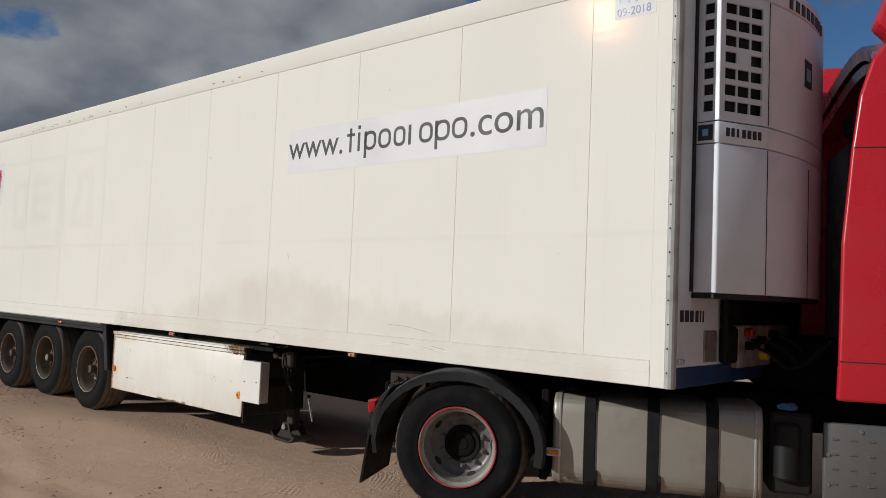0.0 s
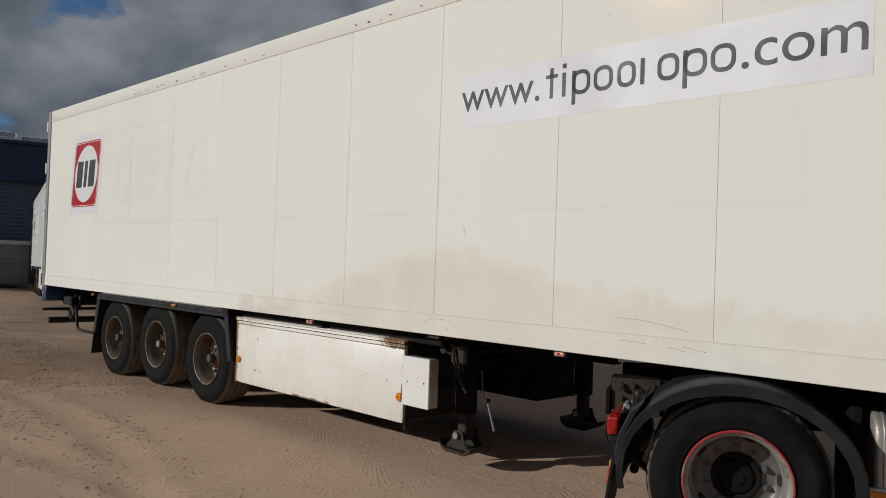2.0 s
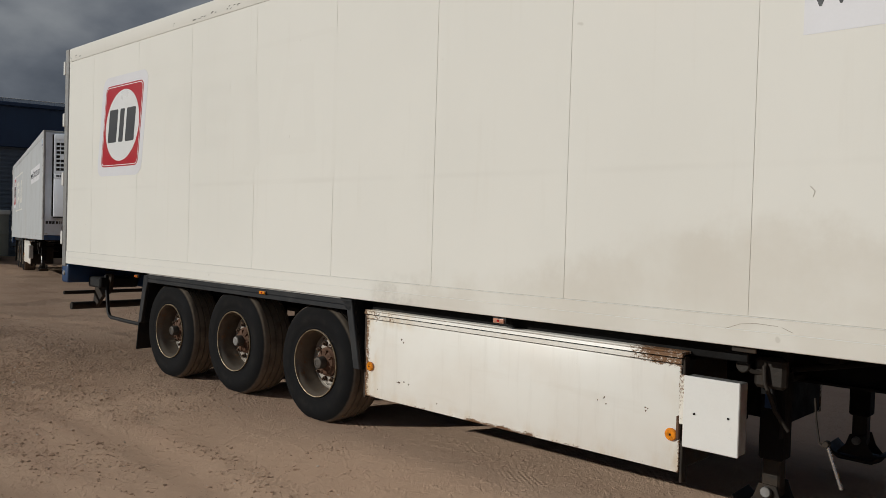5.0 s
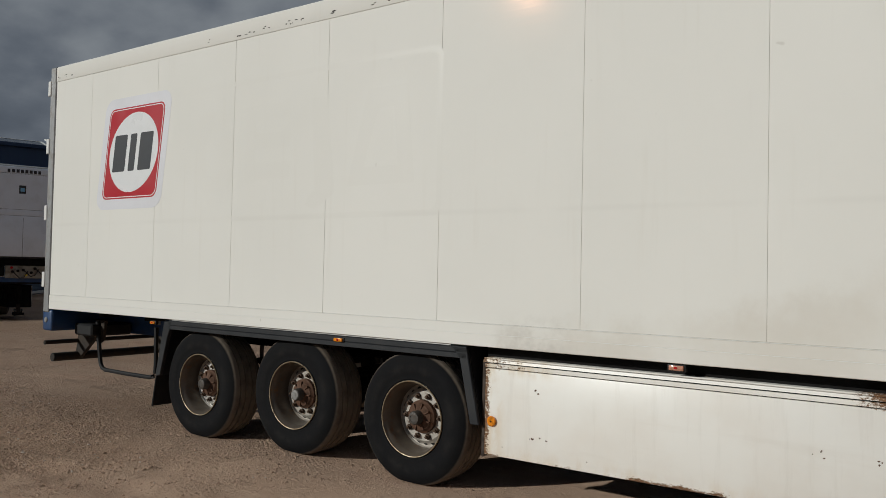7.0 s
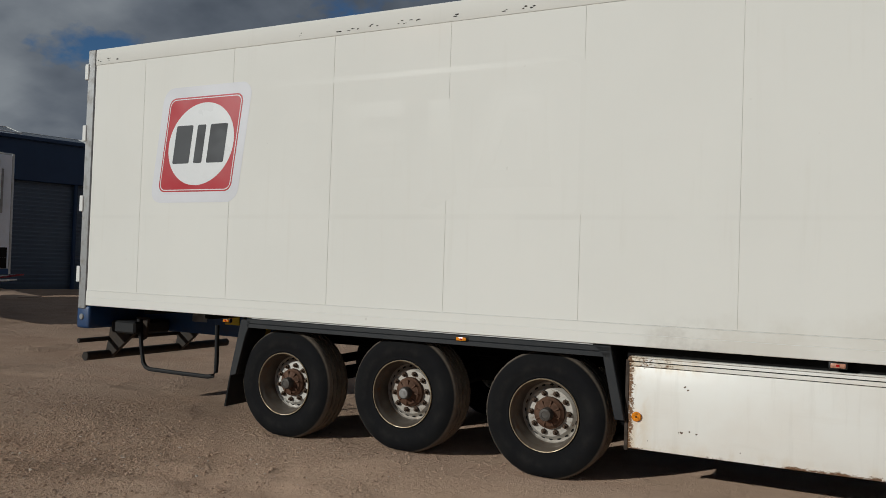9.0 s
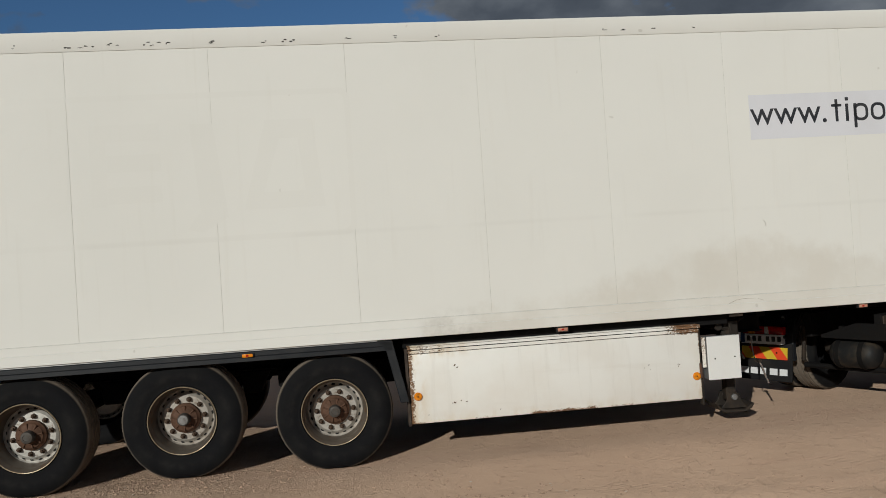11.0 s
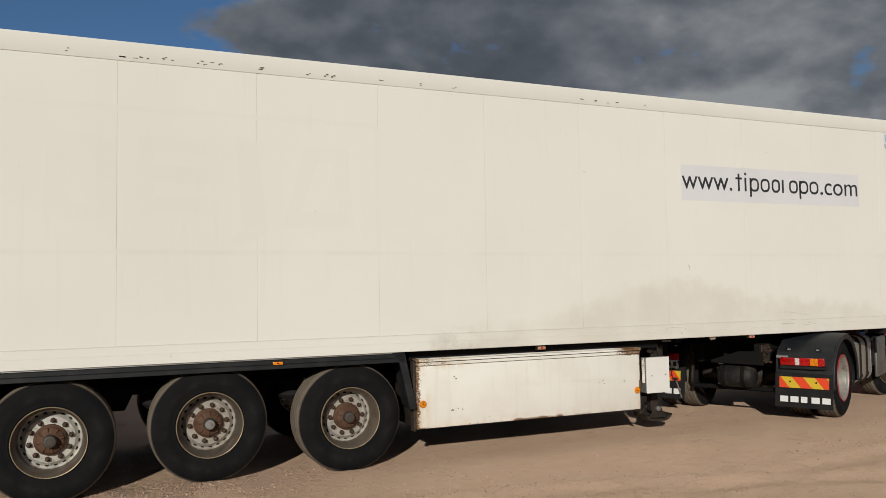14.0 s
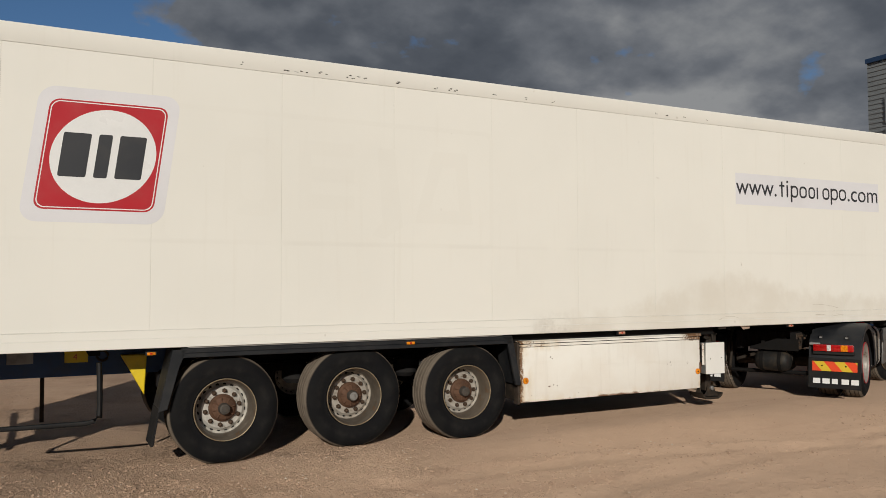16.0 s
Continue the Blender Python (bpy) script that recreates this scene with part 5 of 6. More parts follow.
for x, z in ((-0.73, 0.90), (-0.65, 0.90), (-0.73, 0.81), (-0.73, 0.74), (-0.64, 0.74), (-0.52, 0.90)):
    part("bolt", rod((x, -0.435, z), (x, -0.462, z), 0.017, 6), M_NUT, side)
part("tow_coupling", add(box(-0.73, -0.60, -0.56, -0.44, 0.71, 0.90, 0.02), rod((-0.665, -0.60, 0.80), (-0.665, -0.43, 0.80), 0.062, 20, 0.008), box(-0.62, -0.50, -0.60, -0.44, 0.86, 0.95, 0.02)), M_GRIME, tractor)
part("coupling_pin", rod((-0.665, -0.58, 0.80), (-0.665, -0.72, 0.795), 0.024, 12, 0.004), M_ALU, tractor)
for y, z in ((-0.47, 0.88), (-0.53, 0.88), (-0.47, 0.73), (-0.53, 0.73)):
    part("bolt", rod((-0.725, y, z), (-0.745, y, z), 0.016, 6), M_NUT, tractor)
tank_end = [(0, -0.335), (0.06, -0.33), (0.11, -0.305), (0.145, -0.265), (0.152, -0.22), (0.152, 0.07), (0.145, 0.115), (0.11, 0.155), (0.06, 0.175), (0, 0.18)]
air = part("air_tank", moved(lathe(tank_end, 32), Matrix.Translation((-0.69, 0, 0.53))), M_MUDDY, tractor, "mud-caked dark air tank")
for y in (-0.19, 0.06):
    part("strap", moved(lathe([(0.158, y - 0.025), (0.161, y - 0.025), (0.161, y + 0.025), (0.158, y + 0.025)], 32), Matrix.Translation((-0.69, 0, 0.53))), M_CHASSIS, air)
    part("strap", box(-0.71, -0.67, y - 0.025, y + 0.025, 0.67, 0.82), M_CHASSIS, air)
for y in (-0.58, 0.55):
    part("drop_link", tube([(-0.60, y, 0.78), (-0.62, y, 0.60), (-0.60, y + 0.03, 0.42), (-0.50, y + 0.05, 0.34)], 0.024), M_GRIME, tractor)
part("rear_axle", add(rod((0, -0.62, 0.50), (0, 0.62, 0.50), 0.10, 18), moved(lathe([(0, -0.25), (0.12, -0.24), (0.22, -0.12), (0.24, 0), (0.22, 0.12), (0.12, 0.24), (0, 0.25)], 24), Matrix.Translation((0, 0, 0.50)))), M_GRIME, tractor)
part("anti_roll_bar", rod((-0.62, -0.55, 0.36), (-0.62, 0.55, 0.36), 0.03, 12), M_CHASSIS, tractor)
part("fifth_wheel", add(prism([(0.62 * math.cos(t), 0.45 * math.sin(t)) for t in [i * math.pi / 12 for i in range(24)]], "z", 1.01, 1.055, 0.01), box(-0.15, 0.55, -0.40, 0.40, 0.95, 1.01, 0.01)), M_CHASSIS, tractor)
bpy.data.objects[tractor.children[-1].name].matrix_basis = Matrix.Translation((0.45, 0, 0))

DR, FR = 0.500, 0.358
wheel(tractor, 0, -1.215, DR, "drive", 1, TYRE_NARROW, turn=-2, dual=True)
wheel(tractor, 0, 1.215, DR, "drive", -1, TYRE_NARROW, turn=0, dual=True)
for s in (-1, 1):
    w = wheel(tractor, 3.70, s * 1.07, FR, "steer", -s, TYRE_NARROW, turn=20)
    w.matrix_basis = Matrix.Translation((3.70, s * 0.88, FR)) @ Matrix.Rotation(radians(-16), 4, "Z") @ Matrix.Translation((-3.70, -s * 0.88, -FR)) @ w.matrix_basis
part("front_axle", box(3.62, 3.78, -0.9, 0.9, FR - 0.10, FR + 0.02, 0.02), M_CHASSIS, tractor)


def arch(parent, s):
    """Mudguard over a pair of driven wheels; s is the side."""
    prof = []
    for k in range(19):
        a = radians(193 - k * 11.44)
        prof.append(((0.665 if math.cos(a) < 0 else 0.675) * math.cos(a) - 0.01, DR + 0.03 + 0.552 * math.sin(a)))
    bm = bmesh.new()
    ys = [s * 1.255, s * 1.258, s * 1.235, s * 0.57, s * 0.57]
    rows = []
    for i, (u, z) in enumerate(prof):
        n = Vector((u, 0, z - DR - 0.05)).normalized()
        drop = [-0.040 - 0.040 * max(0.0, n.z) - 0.03 * max(0.0, n.x) ** 2, -0.012, 0.0, 0.0, -0.05]
        narrow = min(1.0, max(0.0, (u - 0.25) / 0.3))
        inner = s * (0.57 + 0.50 * narrow)
        rows.append([bm.verts.new((u + n.x * d, y if abs(y) > 1 else inner, z + n.z * d)) for y, d in zip(ys, drop)])
    for p, q in zip(rows, rows[1:]):
        for k in range(len(ys) - 1):
            bm.faces.new((p[k], q[k], q[k + 1], p[k + 1]))
    bmesh.ops.recalc_face_normals(bm, faces=bm.faces[:])
    bmesh.ops.solidify(bm, geom=bm.faces[:], thickness=0.012)
    g = part("mudguard", bm, M_GUARD, parent, "dark grey plastic mudguard with tail lamps")
    ylo, yhi = sorted((s * 1.248, s * 0.565))
    part("rear_panel", prism([(-0.53, 0.90), (-0.52, 0.93), (-0.60, 0.86), (-0.665, 0.72), (-0.690, 0.54), (-0.660, 0.54), (-0.63, 0.70), (-0.58, 0.82)], "y", ylo, yhi, 0.006), M_GUARD, g)
    part("flap", prism([(-0.695, 0.60), (-0.675, 0.60), (-0.730, 0.175), (-0.752, 0.175)], "y", ylo, yhi, 0.004), M_RUBBER, g, "black rubber mud flap")
    part("stripe_board", prism([(-0.712, 0.555), (-0.700, 0.555), (-0.714, 0.420), (-0.728, 0.420)], "y", min(s * 1.205, s * 0.62), max(s * 1.205, s * 0.62)), M_HAZ, g, "red and yellow hazard board")
    for y in (s * 0.75, s * 1.06):
        part("screw", rod((-0.715, y, 0.50), (-0.725, y, 0.49), 0.010, 8), M_CHASSIS, g)
    for k, w_ in enumerate((0.095, 0.095, 0.075, 0.095, 0.095)):
        y = s * 0.92 + (0.29 - 0.124 * k)
        part("marking", prism([(-0.7385, 0.315), (-0.7300, 0.315), (-0.7390, 0.243), (-0.7475, 0.243)], "y", y - w_, y), M_LOGOWHITE, g)
    lens = part("tail_lamp", box(-0.740, -0.675, min(s * 1.165, s * 0.64), max(s * 1.165, s * 0.64), 0.700, 0.798, 0.012, 2), M_REDLENS, g, "red tail lamp with clear and amber fields")
    for off, mt, w_ in ((0.18, M_CLEAR, 0.055), (0.36, M_AMBER, 0.09)):
        y = s * (0.64 + off)
        part("lens", box(-0.743, -0.71, min(y, y + s * w_), max(y, y + s * w_), 0.706, 0.794, 0.004), mt, lens)
    part("lamp_frame", box(-0.725, -0.66, min(s * 1.175, s * 0.63), max(s * 1.175, s * 0.63), 0.655, 0.695, 0.008), M_BLACK, lens)
    for y in (0.72, 1.06):
        part("clip", box(-0.60, -0.56, s * y - 0.025, s * y + 0.025, 0.85, 0.92, 0.004), M_BLACK, g)
        part("clip_screw", box(-0.608, -0.595, s * y - 0.02, s * y + 0.02, 0.885, 0.90), M_ALU, g)
    return g


# dark filler added to close the bright gap between mudguard and tank
part("splash_panel", box(0.60, 0.66, -1.02, -0.45, 0.28, 0.96, 0.01), M_CHASSIS, tractor)
arch(tractor, -1)
left_guard = arch(tractor, 1)
left_guard.matrix_basis = Matrix.Translation((-0.05, 0.05, 0)) @ left_guard.matrix_basis
plate = part("number_plate", box(-0.765, -0.69, 0.65, 1.17, 0.595, 0.705, 0.003), M_LOGOWHITE, left_guard, "number plate with dark bars")
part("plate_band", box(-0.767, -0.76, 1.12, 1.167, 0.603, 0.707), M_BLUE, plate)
for k in range(6):
    y = 1.09 - 0.072 * k - (0.03 if k > 2 else 0)
    part("plate_bar", box(-0.7665, -0.764, y - 0.045, y, 0.625, 0.685), M_INK, plate)

# fuel tank with straps
tank_poly = [(-y_ - 0.80, z_ + 0.607) for y_, z_ in rounded(0.64, 0.68, 0.14, 6)]
tank = part("fuel_tank", prism(tank_poly, "x", 0.70, 2.17, 0.03, 3), M_TANK, tractor, "weathered aluminium fuel tank with black straps")
part("end_seam", prism([(y + 0.0 - (0.006 if y < -0.80 else -0.006), z + (0.004 if z > 0.607 else -0.004)) for y, z in tank_poly], "x", 0.745, 0.765, 0.004), M_ALU, tank)
part("end_seam", prism([(y - (0.006 if y < -0.80 else -0.006), z + (0.004 if z > 0.607 else -0.004)) for y, z in tank_poly], "x", 2.11, 2.13, 0.004), M_ALU, tank)
for x in (0.931, 1.380, 1.786):
    part("strap", prism([(y * 1.0 - (0.012 if y < -0.80 else -0.012), z + (0.012 if z > 0.607 else -0.012)) for y, z in tank_poly], "x", x, x + 0.085, 0.004), M_RUBBER, tank)
    part("strap_edge", prism([(y - (0.016 if y < -0.80 else -0.016), z) for y, z in tank_poly if z < 0.78], "x", x + 0.085, x + 0.105, 0.003), M_BLACK, tank)
part("filler_cap", rod((0.82, -0.86, 0.93), (0.82, -0.86, 0.985), 0.06, 20, 0.012), M_BLACK, tank)
mk = part("marker_lamp", box(0.661, 0.768, -1.15, -1.10, 0.488, 0.545, 0.006), M_LOGOWHITE, tank, "amber marker lamp in white frame")
part("lens", box(0.674, 0.756, -1.158, -1.13, 0.499, 0.534, 0.004), M_AMBER, mk)

# behind the cab step
part("battery_box", box(2.22, 2.50, -1.05, -0.45, 0.35, 0.91, 0.02), M_BLACK, tractor)
part("air_drier", rod((2.33, -1.04, 0.45), (2.33, -1.04, 0.84), 0.09, 20, 0.02), M_BLACK, tractor)
part("deck", box(0.75, 3.05, -0.42, 0.42, 0.965, 0.985, 0.004), M_CHASSIS, tractor)
# dark block added to hide bright ground, in place of the clutter there
part("carrier_box", box(2.25, 2.95, -0.40, 0.85, 0.99, 1.42, 0.03), M_CHASSIS, tractor)
part("cable_tray", tube([(1.0, -0.35, 1.03), (1.6, -0.30, 1.06), (2.2, -0.25, 1.10), (2.8, -0.2, 1.3), (3.0, -0.1, 1.6)], 0.02), M_RUBBER, tractor)
rag = moved(lathe([(0, 0), (0.05, 0.01), (0.06, 0.035), (0.03, 0.055), (0, 0.05)], 9), Matrix.Rotation(radians(90), 4, "X"))
for v in rag.verts:
    v.co += Vector((0.03 * math.sin(90 * v.co.y), 0.02 * math.sin(70 * v.co.x), 0))
part("rag", moved(rag, Matrix.Translation((2.36, -0.94, 0.915))), M_RAG, tractor, "crumpled blue rag")
step = part("step_panel", box(2.55, 3.22, -1.125, -1.08, 0.26, 0.878, 0.02, 2), M_STEP, tractor, "aluminium tread-plate step panel")
for r in range(5):
    for k in range(5):
        part("tread_bump", box(2.60 + 0.115 * k, 2.645 + 0.115 * k, -1.131, -1.12, 0.36 + 0.10 * r, 0.372 + 0.10 * r, 0.003), M_STEP, step)
for x, z in ((2.785, 0.828), (2.58, 0.662), (2.58, 0.46), (3.15, 0.80)):
    part("screw", rod((x, -1.123, z), (x, -1.132, z), 0.014, 10), M_STEEL, step)

# cab
shell = [(3.10, 1.02), (3.10, 3.30), (3.16, 3.38), (3.6, 3.45), (4.6, 3.40), (4.85, 2.9), (5.02, 1.95), (5.05, 1.20), (4.5, 1.16), (4.42, 1.25), (4.1, 1.36), (3.6, 1.30), (3.35, 1.02)]
cab = part("cab", prism(shell, "y", -1.15, 1.15, 0.05, 3), M_RED, tractor, "glossy red sleeper cab")
for s in (-1, 1):
    defl = [(2.603, 1.039), (2.614, 1.315), (2.626, 2.108), (2.682, 2.757), (2.728, 3.12), (2.80, 3.36), (2.90, 3.50), (3.02, 3.58), (3.50, 3.60), (3.50, 1.039)]
    part("side_deflector", prism(defl, "y", min(s * 1.195, s * 1.255), max(s * 1.195, s * 1.255), 0.022, 3), M_RED, cab)
    part("deflector_joint", box(2.69, 3.5, min(s * 1.25, s * 1.257), max(s * 1.25, s * 1.257), 2.753, 2.761), M_DARK, cab)
    part("deflector_joint", box(2.62, 3.5, min(s * 1.25, s * 1.257), max(s * 1.25, s * 1.257), 1.300, 1.308), M_DARK, cab)
    part("roof_wing", prism([(2.98, 3.44), (2.90, 3.55), (2.824, 3.622), (2.879, 3.777), (2.96, 3.98), (3.4, 3.98), (4.0, 3.9), (4.2, 3.38)], "y", min(s * 1.05, s * 1.25), max(s * 1.05, s * 1.25), 0.03, 2), M_RED, cab)
part("roof_deflector", prism([(3.40, 3.40), (3.60, 3.92), (3.8, 3.93), (4.5, 3.72), (4.75, 3.38)], "y", -1.05, 1.05, 0.04, 2), M_RED, cab)


def rear_lip(drop, back, tall):
    """An arched band across the rear of the cab roof, higher and further forward in the middle."""
    bm = bmesh.new()
    rows = []
    for k in range(25):
        y = -1.2 + 0.1 * k
        c_ = 1 - (y / 1.25) ** 2
        x, z = 2.80 + back + 0.15 * c_, 3.40 + 0.38 * c_ ** 1.4 - drop
        rows.append([bm.verts.new(v) for v in ((x + 0.02, y, z - tall), (x, y, z - 0.03), (x + 0.012, y, z - 0.008), (x + 0.05, y, z), (3.62, y, z + 0.12 * c_))])
    for p, q in zip(rows, rows[1:]):
        for i in range(4):
            bm.faces.new((p[i], q[i], q[i + 1], p[i + 1]))
    bmesh.ops.recalc_face_normals(bm, faces=bm.faces[:])
    bmesh.ops.solidify(bm, geom=bm.faces[:], thickness=0.014)
    return bm


part("rear_lip", rear_lip(0.0, 0.0, 0.12), M_RED, cab)
part("rear_lip", rear_lip(0.115, 0.05, 0.10), M_RED, cab)
# black intake; its wide rear box stands in for shadow on the cab's back
part("air_intake", add(box(2.86, 3.09, -0.70, -0.32, 1.00, 3.05, 0.05, 2), box(2.84, 3.09, -0.74, -0.28, 3.0, 3.18, 0.03), box(3.02, 3.09, -0.6, 1.15, 1.0, 3.1, 0.02)), M_BLACK, cab)
part("badge", rod((3.10, -0.98, 2.25), (3.09, -0.98, 2.25), 0.055, 20), M_LOGOWHITE, cab)
part("windscreen", prism([(4.86, 2.86), (5.02, 2.0), (5.03, 2.0), (4.87, 2.86)], "y", -1.1, 1.1), M_GLASS, cab)
part("wheel_arch", prism([(3.05, 1.02), (3.2, 1.10), (3.36, 1.18), (3.6, 1.30), (4.1, 1.36), (4.36, 1.2), (4.36, 1.1), (4.1, 1.22), (3.6, 1.18), (3.3, 0.98), (3.08, 0.90)], "y", -1.20, -0.85, 0.01), M_BLACK, cab)
part("bumper", prism([(4.5, -0.92), (4.75, -0.88), (5.0, -0.72), (5.1, -0.4), (5.1, 0.4), (5.0, 0.72), (4.75, 0.88), (4.5, 0.92)], "z", 0.35, 1.01, 0.02), M_RED, cab)
part("arch_lamp", box(3.40, 3.46, -1.27, -1.24, 0.98, 1.08, 0.006), M_REDLENS, cab)
part("wheel_flap", box(3.20, 3.23, -1.12, -0.75, 0.25, 0.98, 0.006), M_RUBBER, cab)

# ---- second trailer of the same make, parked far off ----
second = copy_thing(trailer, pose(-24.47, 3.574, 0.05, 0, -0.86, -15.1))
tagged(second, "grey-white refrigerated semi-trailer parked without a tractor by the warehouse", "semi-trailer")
# its body takes a darker, neutral grey-white in place of the cream
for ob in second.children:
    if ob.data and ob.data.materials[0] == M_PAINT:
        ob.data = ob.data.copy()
        ob.data.materials[0] = M_GREYWHITE


def ribbed(w, h, pitch, depth, upright=False):
    """A sheet of trapezoid ribs in the x-z plane, facing -y."""
    n = max(1, int((w if upright else h) / pitch))
    line = []
    for k in range(n):
        a = k * pitch
        line += [(a, 0), (a + pitch * 0.45, 0), (a + pitch * 0.55, -depth), (a + pitch * 0.92, -depth)]
    line.append((n * pitch, 0))
    bm = bmesh.new()
    if upright:
        rows = [[bm.verts.new((a, d, z)) for a, d in line] for z in (0, h)]
    else:
        rows = [[bm.verts.new((x, d, a)) for a, d in line] for x in (0, w)]
    for k in range(len(line) - 1):
        bm.faces.new((rows[0][k], rows[0][k + 1], rows[1][k + 1], rows[1][k]))
    bmesh.ops.recalc_face_normals(bm, faces=bm.faces[:])
    return bm


# ---- blue warehouse ----
WH = pose(-44.6, 0.5, 0, 0, 0, 74)
hall = thing("warehouse", "long warehouse with blue-grey cladding and dark blue fascia", "warehouse", WH)
part("wall", box(-60, 90, 0.12, 30, -0.2, 6.9), M_CLADBLUE, hall)
part("cladding", moved(ribbed(150, 4.9, 0.20, 0.035), Matrix.Translation((-60, 0.05, 0.1))), M_CLADBLUE, hall, smooth=0)
part("fascia", box(-60.2, 90.2, -0.25, 0.3, 5.0, 7.0, 0.03), M_FASCIA, hall)
part("gutter", box(-60.2, 90.2, -0.42, -0.2, 6.86, 7.05, 0.03), M_FASCIA, hall)
for x in (-14, -7.2, -0.4, 6.4, 13.2, 20):
    part("downpipe", rod((x, -0.12, 0), (x, -0.12, 5.0), 0.10, 10), M_FASCIA, hall)
panel = thing("solar_panel", "dark solar panel with pale frame on the warehouse roof", "solar panel", WH @ pose(-6, 0.5, 7.05, 14, 0, 0), "solar panels on the roof")
part("glass", box(0.04, 3.26, 0.04, 1.96, 0.02, 0.05), M_SOLAR, panel)
part("frame", ring_plate([(0, 0), (3.3, 0), (3.3, 2), (0, 2)], [(0.10, 0.10), (3.20, 0.10), (3.20, 1.90), (0.10, 1.90)], "z", 0.0, 0.07), M_WHITE, panel)
for k in range(1, 14):
    copy_thing(panel, WH @ pose(-6 - 0.0 + 3.4 * (k if k < 9 else 8 - k), 0.5, 7.05 if k % 3 else 7.2, 14, 0, 0))

# ---- steel container ----
cont = thing("waste_container", "grey-green steel container with pale rim beside the warehouse", "container", WH @ pose(3.2, -3.9, 0.0, 0, 0, 0))
part("shell", box(-6.0, 5.0, 0.03, 2.3, 0.1, 1.88, 0.02), M_CONT, cont)
part("rim", box(-6.05, 5.05, -0.05, 2.38, 1.86, 2.05, 0.03), M_CLADLIGHT, cont)
part("mid_rail", box(-6.0, 5.0, -0.03, 0.05, 1.0, 1.10, 0.01), M_CONT, cont)
for x in (-4.6, -2.9, -1.2, 0.5, 2.2, 3.6):
    part("rib", box(x - 0.06, x + 0.06, -0.04, 0.05, 0.1, 1.86, 0.01), M_CONT, cont)

# ---- boards and a pole by the warehouse ----
for k, (x, y, l, w, a, b) in enumerate(((-38.0, 13.6, 5.0, 0.35, -8, 7), (-38.4, 13.9, 5.5, 0.30, -6, 9), (-37.6, 13.3, 4.2, 0.4, -10, 4), (-38.8, 14.2, 4.5, 0.3, 2, 6))):
    bd = thing("board", "pale painted board lying on a heap", "board", pose(x, y, 0.25 + 0.07 * k, 0, -b, 28 + a), "boards on the heap")
    part("plank", box(-l / 2, l / 2, -w / 2, w / 2, 0, 0.06, 0.008), M_WHITE if k != 1 else M_REDRING, bd)
heap = thing("rubble_heap", "low dark heap of soil and rubble", "rubble", pose(-38.3, 13.8, -0.15))
hb = bmesh.new()
bmesh.ops.create_icosphere(hb, subdivisions=3, radius=1.0)
for v in hb.verts:
    v.co = Vector((v.co.x * 4.2, v.co.y * 1.6, v.co.z * 0.42)) * (1 + 0.22 * noise.noise(v.co * 2.3))
part("soil", hb, M_STONE, heap)
pole = thing("marker_pole", "thin pale metal pole", "pole", pose(-36.4, 13.0, 0))
part("shaft", rod((0, 0, 0), (0, 0, 2.3), 0.035, 10), M_ALU, pole)

# ---- grey tower, annex, canopy and totes on the far side ----
G0 = 0.34
tower = thing("office_tower", "tall grey building with ribbed cladding and a row of windows", "building", pose(25.0, 18.03, G0 - 0.1, 0, 0, -90))
# local x runs along the face, local y into the building
part("wall", box(0.0, 14, 0.1, 9, 0, 12.7), M_CLADGREY, tower)
part("side_cladding", box(-0.03, 0.0, 0.05, 9, 0, 12.7), M_CLADGREY, tower)
part("cladding", moved(ribbed(14, 12.6, 0.24, 0.05), Matrix.Translation((0, 0.06, 0))), M_CLADGREY, tower, smooth=0)
part("roof_edge", box(-0.08, 14.1, -0.06, 9.1, 12.6, 12.85, 0.02), M_FASCIA, tower)
part("bay", box(2.16, 14, -0.10, 0.08, 0, 10.2, 0.02), M_CLADGREY, tower)
part("bay_cladding", moved(ribbed(11.8, 10.1, 0.24, 0.05), Matrix.Translation((2.2, -0.10, 0))), M_CLADGREY, tower, smooth=0)
part("bay_edge", box(2.12, 14, -0.17, 0.0, 10.18, 10.42, 0.02), M_DARK, tower)
part("corner_post", box(0.68, 0.82, -0.06, 0.06, 0, 6.5, 0.01), M_FASCIA, tower)
for z in (4.62, 6.22, 7.92, 9.48):
    win = part("window", box(1.06, 1.80, -0.03, 0.10, z, z + 1.12, 0.01), M_GLASS, tower, "dark window in a deep frame with a pale reveal")
    part("frame", ring_plate([(0.96, z - 0.10), (1.88, z - 0.10), (1.88, z + 1.22), (0.96, z + 1.22)], [(1.04, z), (1.82, z), (1.82, z + 1.12), (1.04, z + 1.12)], "y", -0.10, 0.05), M_CLADGREY, win)
    part("reveal", box(1.06, 1.14, -0.075, -0.028, z + 0.02, z + 1.08, 0.004), M_WHITE, win)
    part("window_sill", box(1.14, 1.80, -0.09, -0.028, z + 0.01, z + 0.07, 0.006), M_WHITE, win)
annex = thing("annex", "low wing with light ribbed cladding", "building", pose(24.86, 31.4, G0 - 0.1, 0, 0, -90))
part("wall", box(0, 13.97, 0.1, 4, 0, 6.7), M_CLADLIGHT, annex)
part("cladding", moved(ribbed(13.97, 6.6, 0.22, 0.04), Matrix.Translation((0, 0.06, 0))), M_CLADLIGHT, annex, smooth=0)
part("roof_edge", box(-0.1, 14.0, -0.05, 4.1, 6.65, 6.82, 0.02), M_FASCIA, annex)
shed = thing("canopy_shed", "open shed with grey sheet roof and white post", "shed", pose(0, 0, G0))
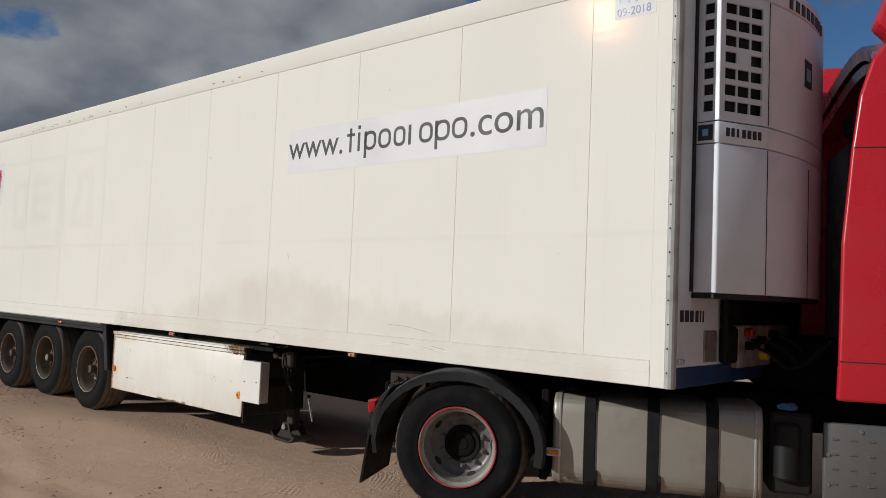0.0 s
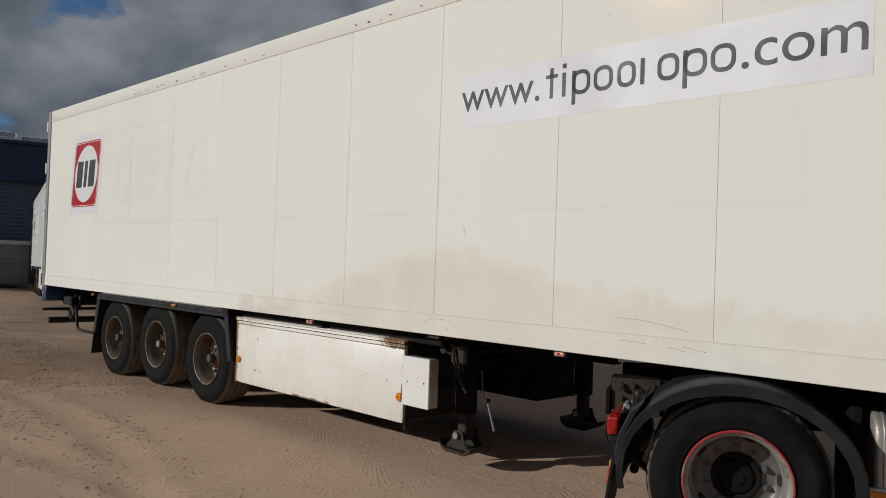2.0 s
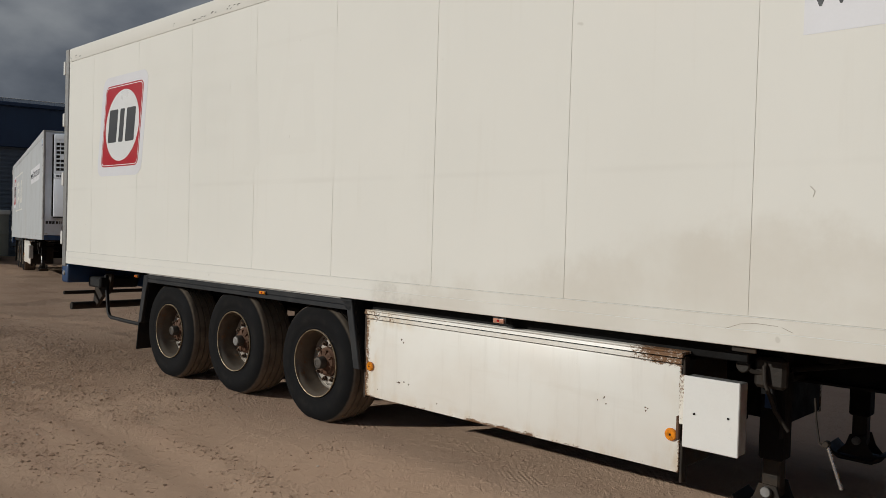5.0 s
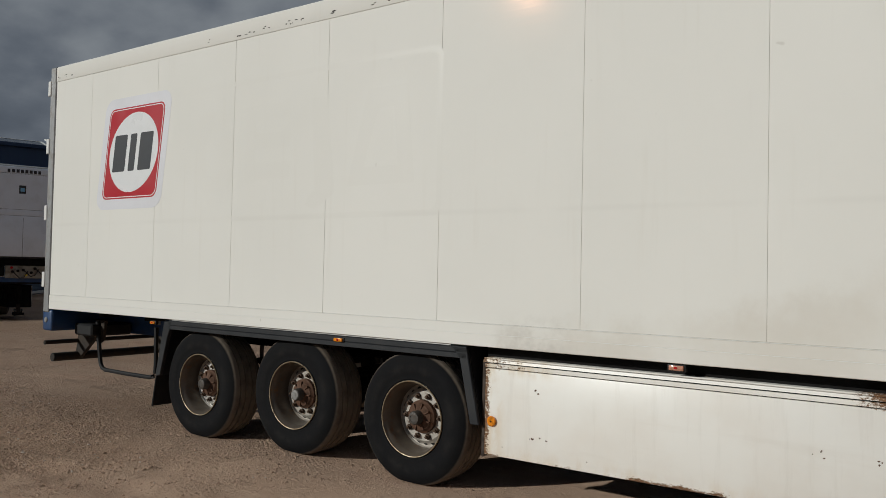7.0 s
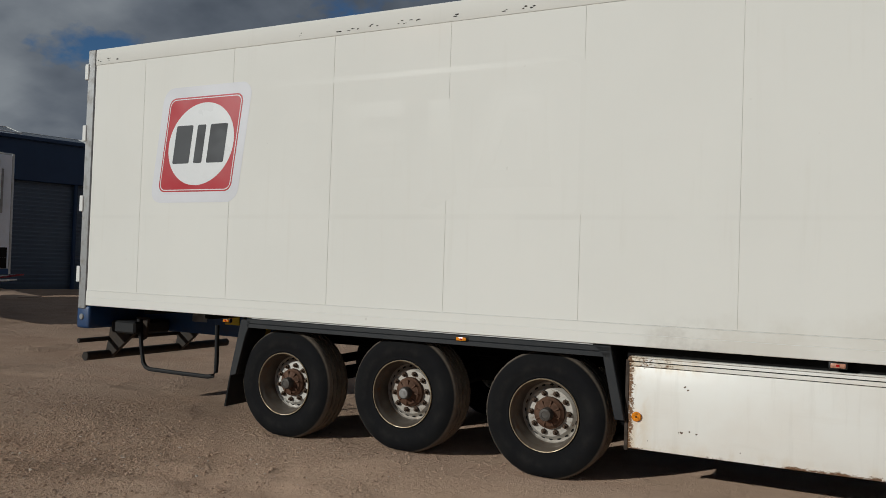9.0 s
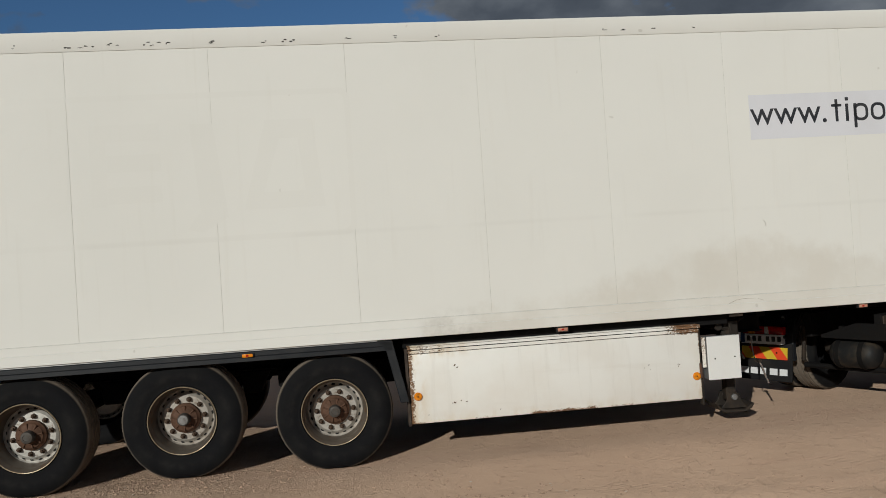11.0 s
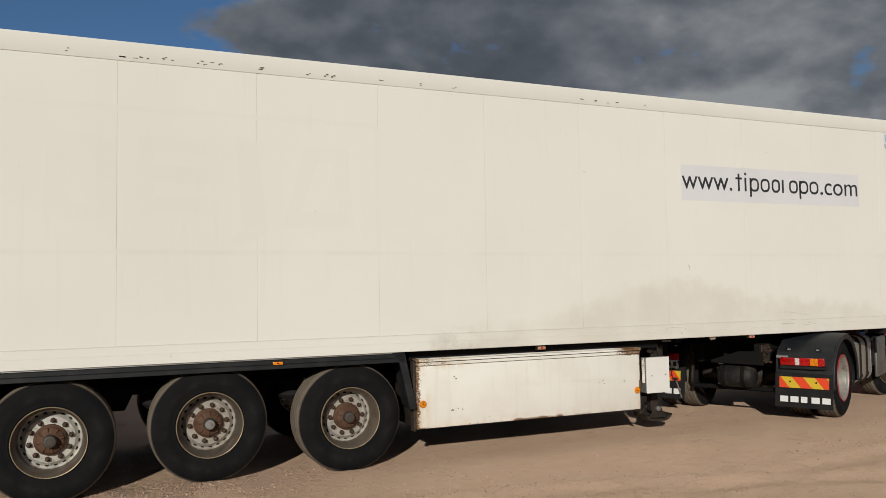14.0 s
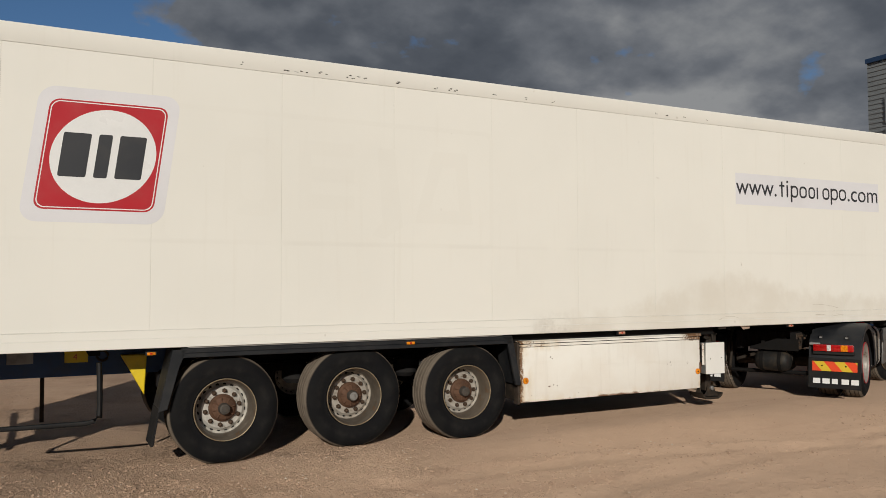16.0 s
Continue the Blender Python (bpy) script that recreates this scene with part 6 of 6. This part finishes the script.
part("roof", prism([(18.6, 2.95), (18.6, 3.10), (22.9, 4.52), (22.9, 4.32)], "y", 12.3, 19.5, 0.01), M_ROOF, shed)
part("fascia", box(18.50, 18.62, 5.0, 12.75, 2.68, 2.98, 0.01), M_CLADLIGHT, shed)
part("roof", prism([(18.55, 2.98), (18.55, 3.08), (23.0, 4.2), (23.0, 4.05)], "y", 5.0, 12.28, 0.01), M_ROOF, shed)
part("post", add(box(18.9, 19.12, 12.58, 12.80, 0, 2.95, 0.01), box(18.75, 19.27, 12.45, 12.93, 0, 0.10, 0.02)), M_CLADLIGHT, shed, "pale steel post")
part("wall", moved(ribbed(7.4, 2.7, 0.22, 0.04), Matrix.Translation((19.15, 12.45, 0.02)) @ Matrix.Rotation(radians(-90), 4, "Z")), M_CLADLIGHT, shed, smooth=0)
part("back_wall", box(22.7, 22.85, 12.3, 19.5, 0, 4.25), M_CLADGREY, shed)
part("side_wall", box(19.2, 22.7, 12.3, 12.4, 0, 3.6), M_CLADGREY, shed)


def tote(m):
    t = thing("ibc_tote", "white plastic tank in a steel cage on a pallet", "storage tank", m, "stacked tanks")
    part("tank", box(-0.47, 0.47, -0.57, 0.57, 0.17, 1.12, 0.06, 3), M_IBC, t)
    part("pallet", add(box(-0.5, 0.5, -0.6, 0.6, 0.10, 0.15, 0.01), box(-0.5, 0.5, -0.6, -0.45, 0, 0.10), box(-0.5, 0.5, -0.08, 0.08, 0, 0.10), box(-0.5, 0.5, 0.45, 0.6, 0, 0.10)), M_STEEL, t)
    for z in (0.3, 0.52, 0.74, 0.96, 1.13):
        part("cage_bar", tube([(px, py, z) for px, py in rounded(1.0, 1.2, 0.05, 2)], 0.011, 6, True), M_STEEL, t)
    for k in range(6):
        for x in (-0.5, 0.5):
            part("cage_bar", rod((x, -0.52 + 0.208 * k, 0.14), (x, -0.52 + 0.208 * k, 1.14), 0.011, 6), M_STEEL, t)
        for y in (-0.6, 0.6):
            part("cage_bar", rod((-0.42 + 0.168 * k, y, 0.14), (-0.42 + 0.168 * k, y, 1.14), 0.011, 6), M_STEEL, t)
    return t


first_tote = tote(pose(19.0, 13.28, G0 - 0.02, 0, 0, 4))
for y, z, a in ((13.28, 1.15, 2), (14.53, 0, -3), (14.58, 1.15, 1)):
    copy_thing(first_tote, pose(19.0, y, G0 - 0.02 + z, 0, 0, a))

# ---- loose stones ----
srng = np.random.default_rng(11)
ico = bmesh.new()
bmesh.ops.create_icosphere(ico, subdivisions=1, radius=1.0)
iv = np.array([v.co[:] for v in ico.verts])
itri = np.array([[v.index for v in f.verts] for f in ico.faces])
ico.free()
# even scatter, thicker drifts beside the axles and by the rear, two rubble patches
sx = np.concatenate([srng.uniform(-19, 3, 30000), srng.uniform(-32, -12, 9000), srng.uniform(-17, -7, 80000), srng.normal(-2.2, 0.55, 900), srng.normal(-12.3, 0.8, 2100), srng.normal(-1.15, 0.42, 1600), srng.normal(-11.2, 0.6, 1500)])
sy = np.concatenate([srng.uniform(-4.2, 0.6, 30000), srng.uniform(-5, 9, 9000), srng.uniform(-4.4, 0.4, 80000), srng.normal(-1.4, 0.16, 900), srng.normal(-0.9, 0.5, 2100), srng.normal(-0.8, 0.17, 1600), srng.normal(-0.35, 0.22, 1500)])
# clods, thickest along the edges of the wheel tracks
cx_, cy_ = srng.uniform(-16, -3.5, 14000), srng.uniform(-4.2, -0.6, 14000)
edge = sum(np.exp(-((np.abs(np.hypot(cx_ - tx, cy_ - ty) - r) - 1.9 * w) / (1.1 * w)) ** 2) for (tx, ty), r, w in TRACKS)
pick = srng.random(14000) < (0.12 + 0.45 * np.clip(edge, 0, 1)) * np.clip((-3.5 - cx_) / 4.0, 0.15, 1)
clods = int(pick.sum())
N = len(sx)
bare = 0.72 * np.clip((sx + 11.5) / 3.5, 0, 1) * (np.hypot((sx + 2.2) / 1.6, (sy + 1.4) / 0.5) > 1) * (np.hypot((sx + 1.15) / 1.2, (sy + 0.8) / 0.5) > 1)
keep = 0.45 * lattice(sx, sy, 1.1, 8) + 0.4 * lattice(sx, sy, 0.37, 9) + srng.uniform(-0.7, 0.8, N) > 0.22 + bare
sx, sy = np.concatenate([cx_[pick], sx[keep]]), np.concatenate([cy_[pick], sy[keep]])
n = len(sx)
size = 0.0040 + 0.011 * srng.random(n) ** 4 + 0.010 * (srng.random(n) > 0.992)
size[:clods] = 0.0045 + 0.009 * srng.random(clods) ** 3
verts = iv[None] * (1 + 0.28 * srng.uniform(-1, 1, (n, len(iv), 1)))
verts = verts * (size[:, None] * srng.uniform(0.6, 1.35, (n, 3)))[:, None] * np.array([1, 1, 0.7])
sz = ground_height(sx, sy)
verts = verts + np.stack([sx, sy, sz + 0.08 * size], 1)[:, None]
faces = (itri[None] + (np.arange(n) * len(iv))[:, None, None]).reshape(-1, 3)
sme = bpy.data.meshes.new("gravel")
sme.from_pydata(verts.reshape(-1, 3).tolist(), [], faces.tolist())
sme.materials.append(M_STONE)
gravel = tagged(new("gravel", sme), "loose small stones scattered on the dirt yard", "gravel", kind="stuff")
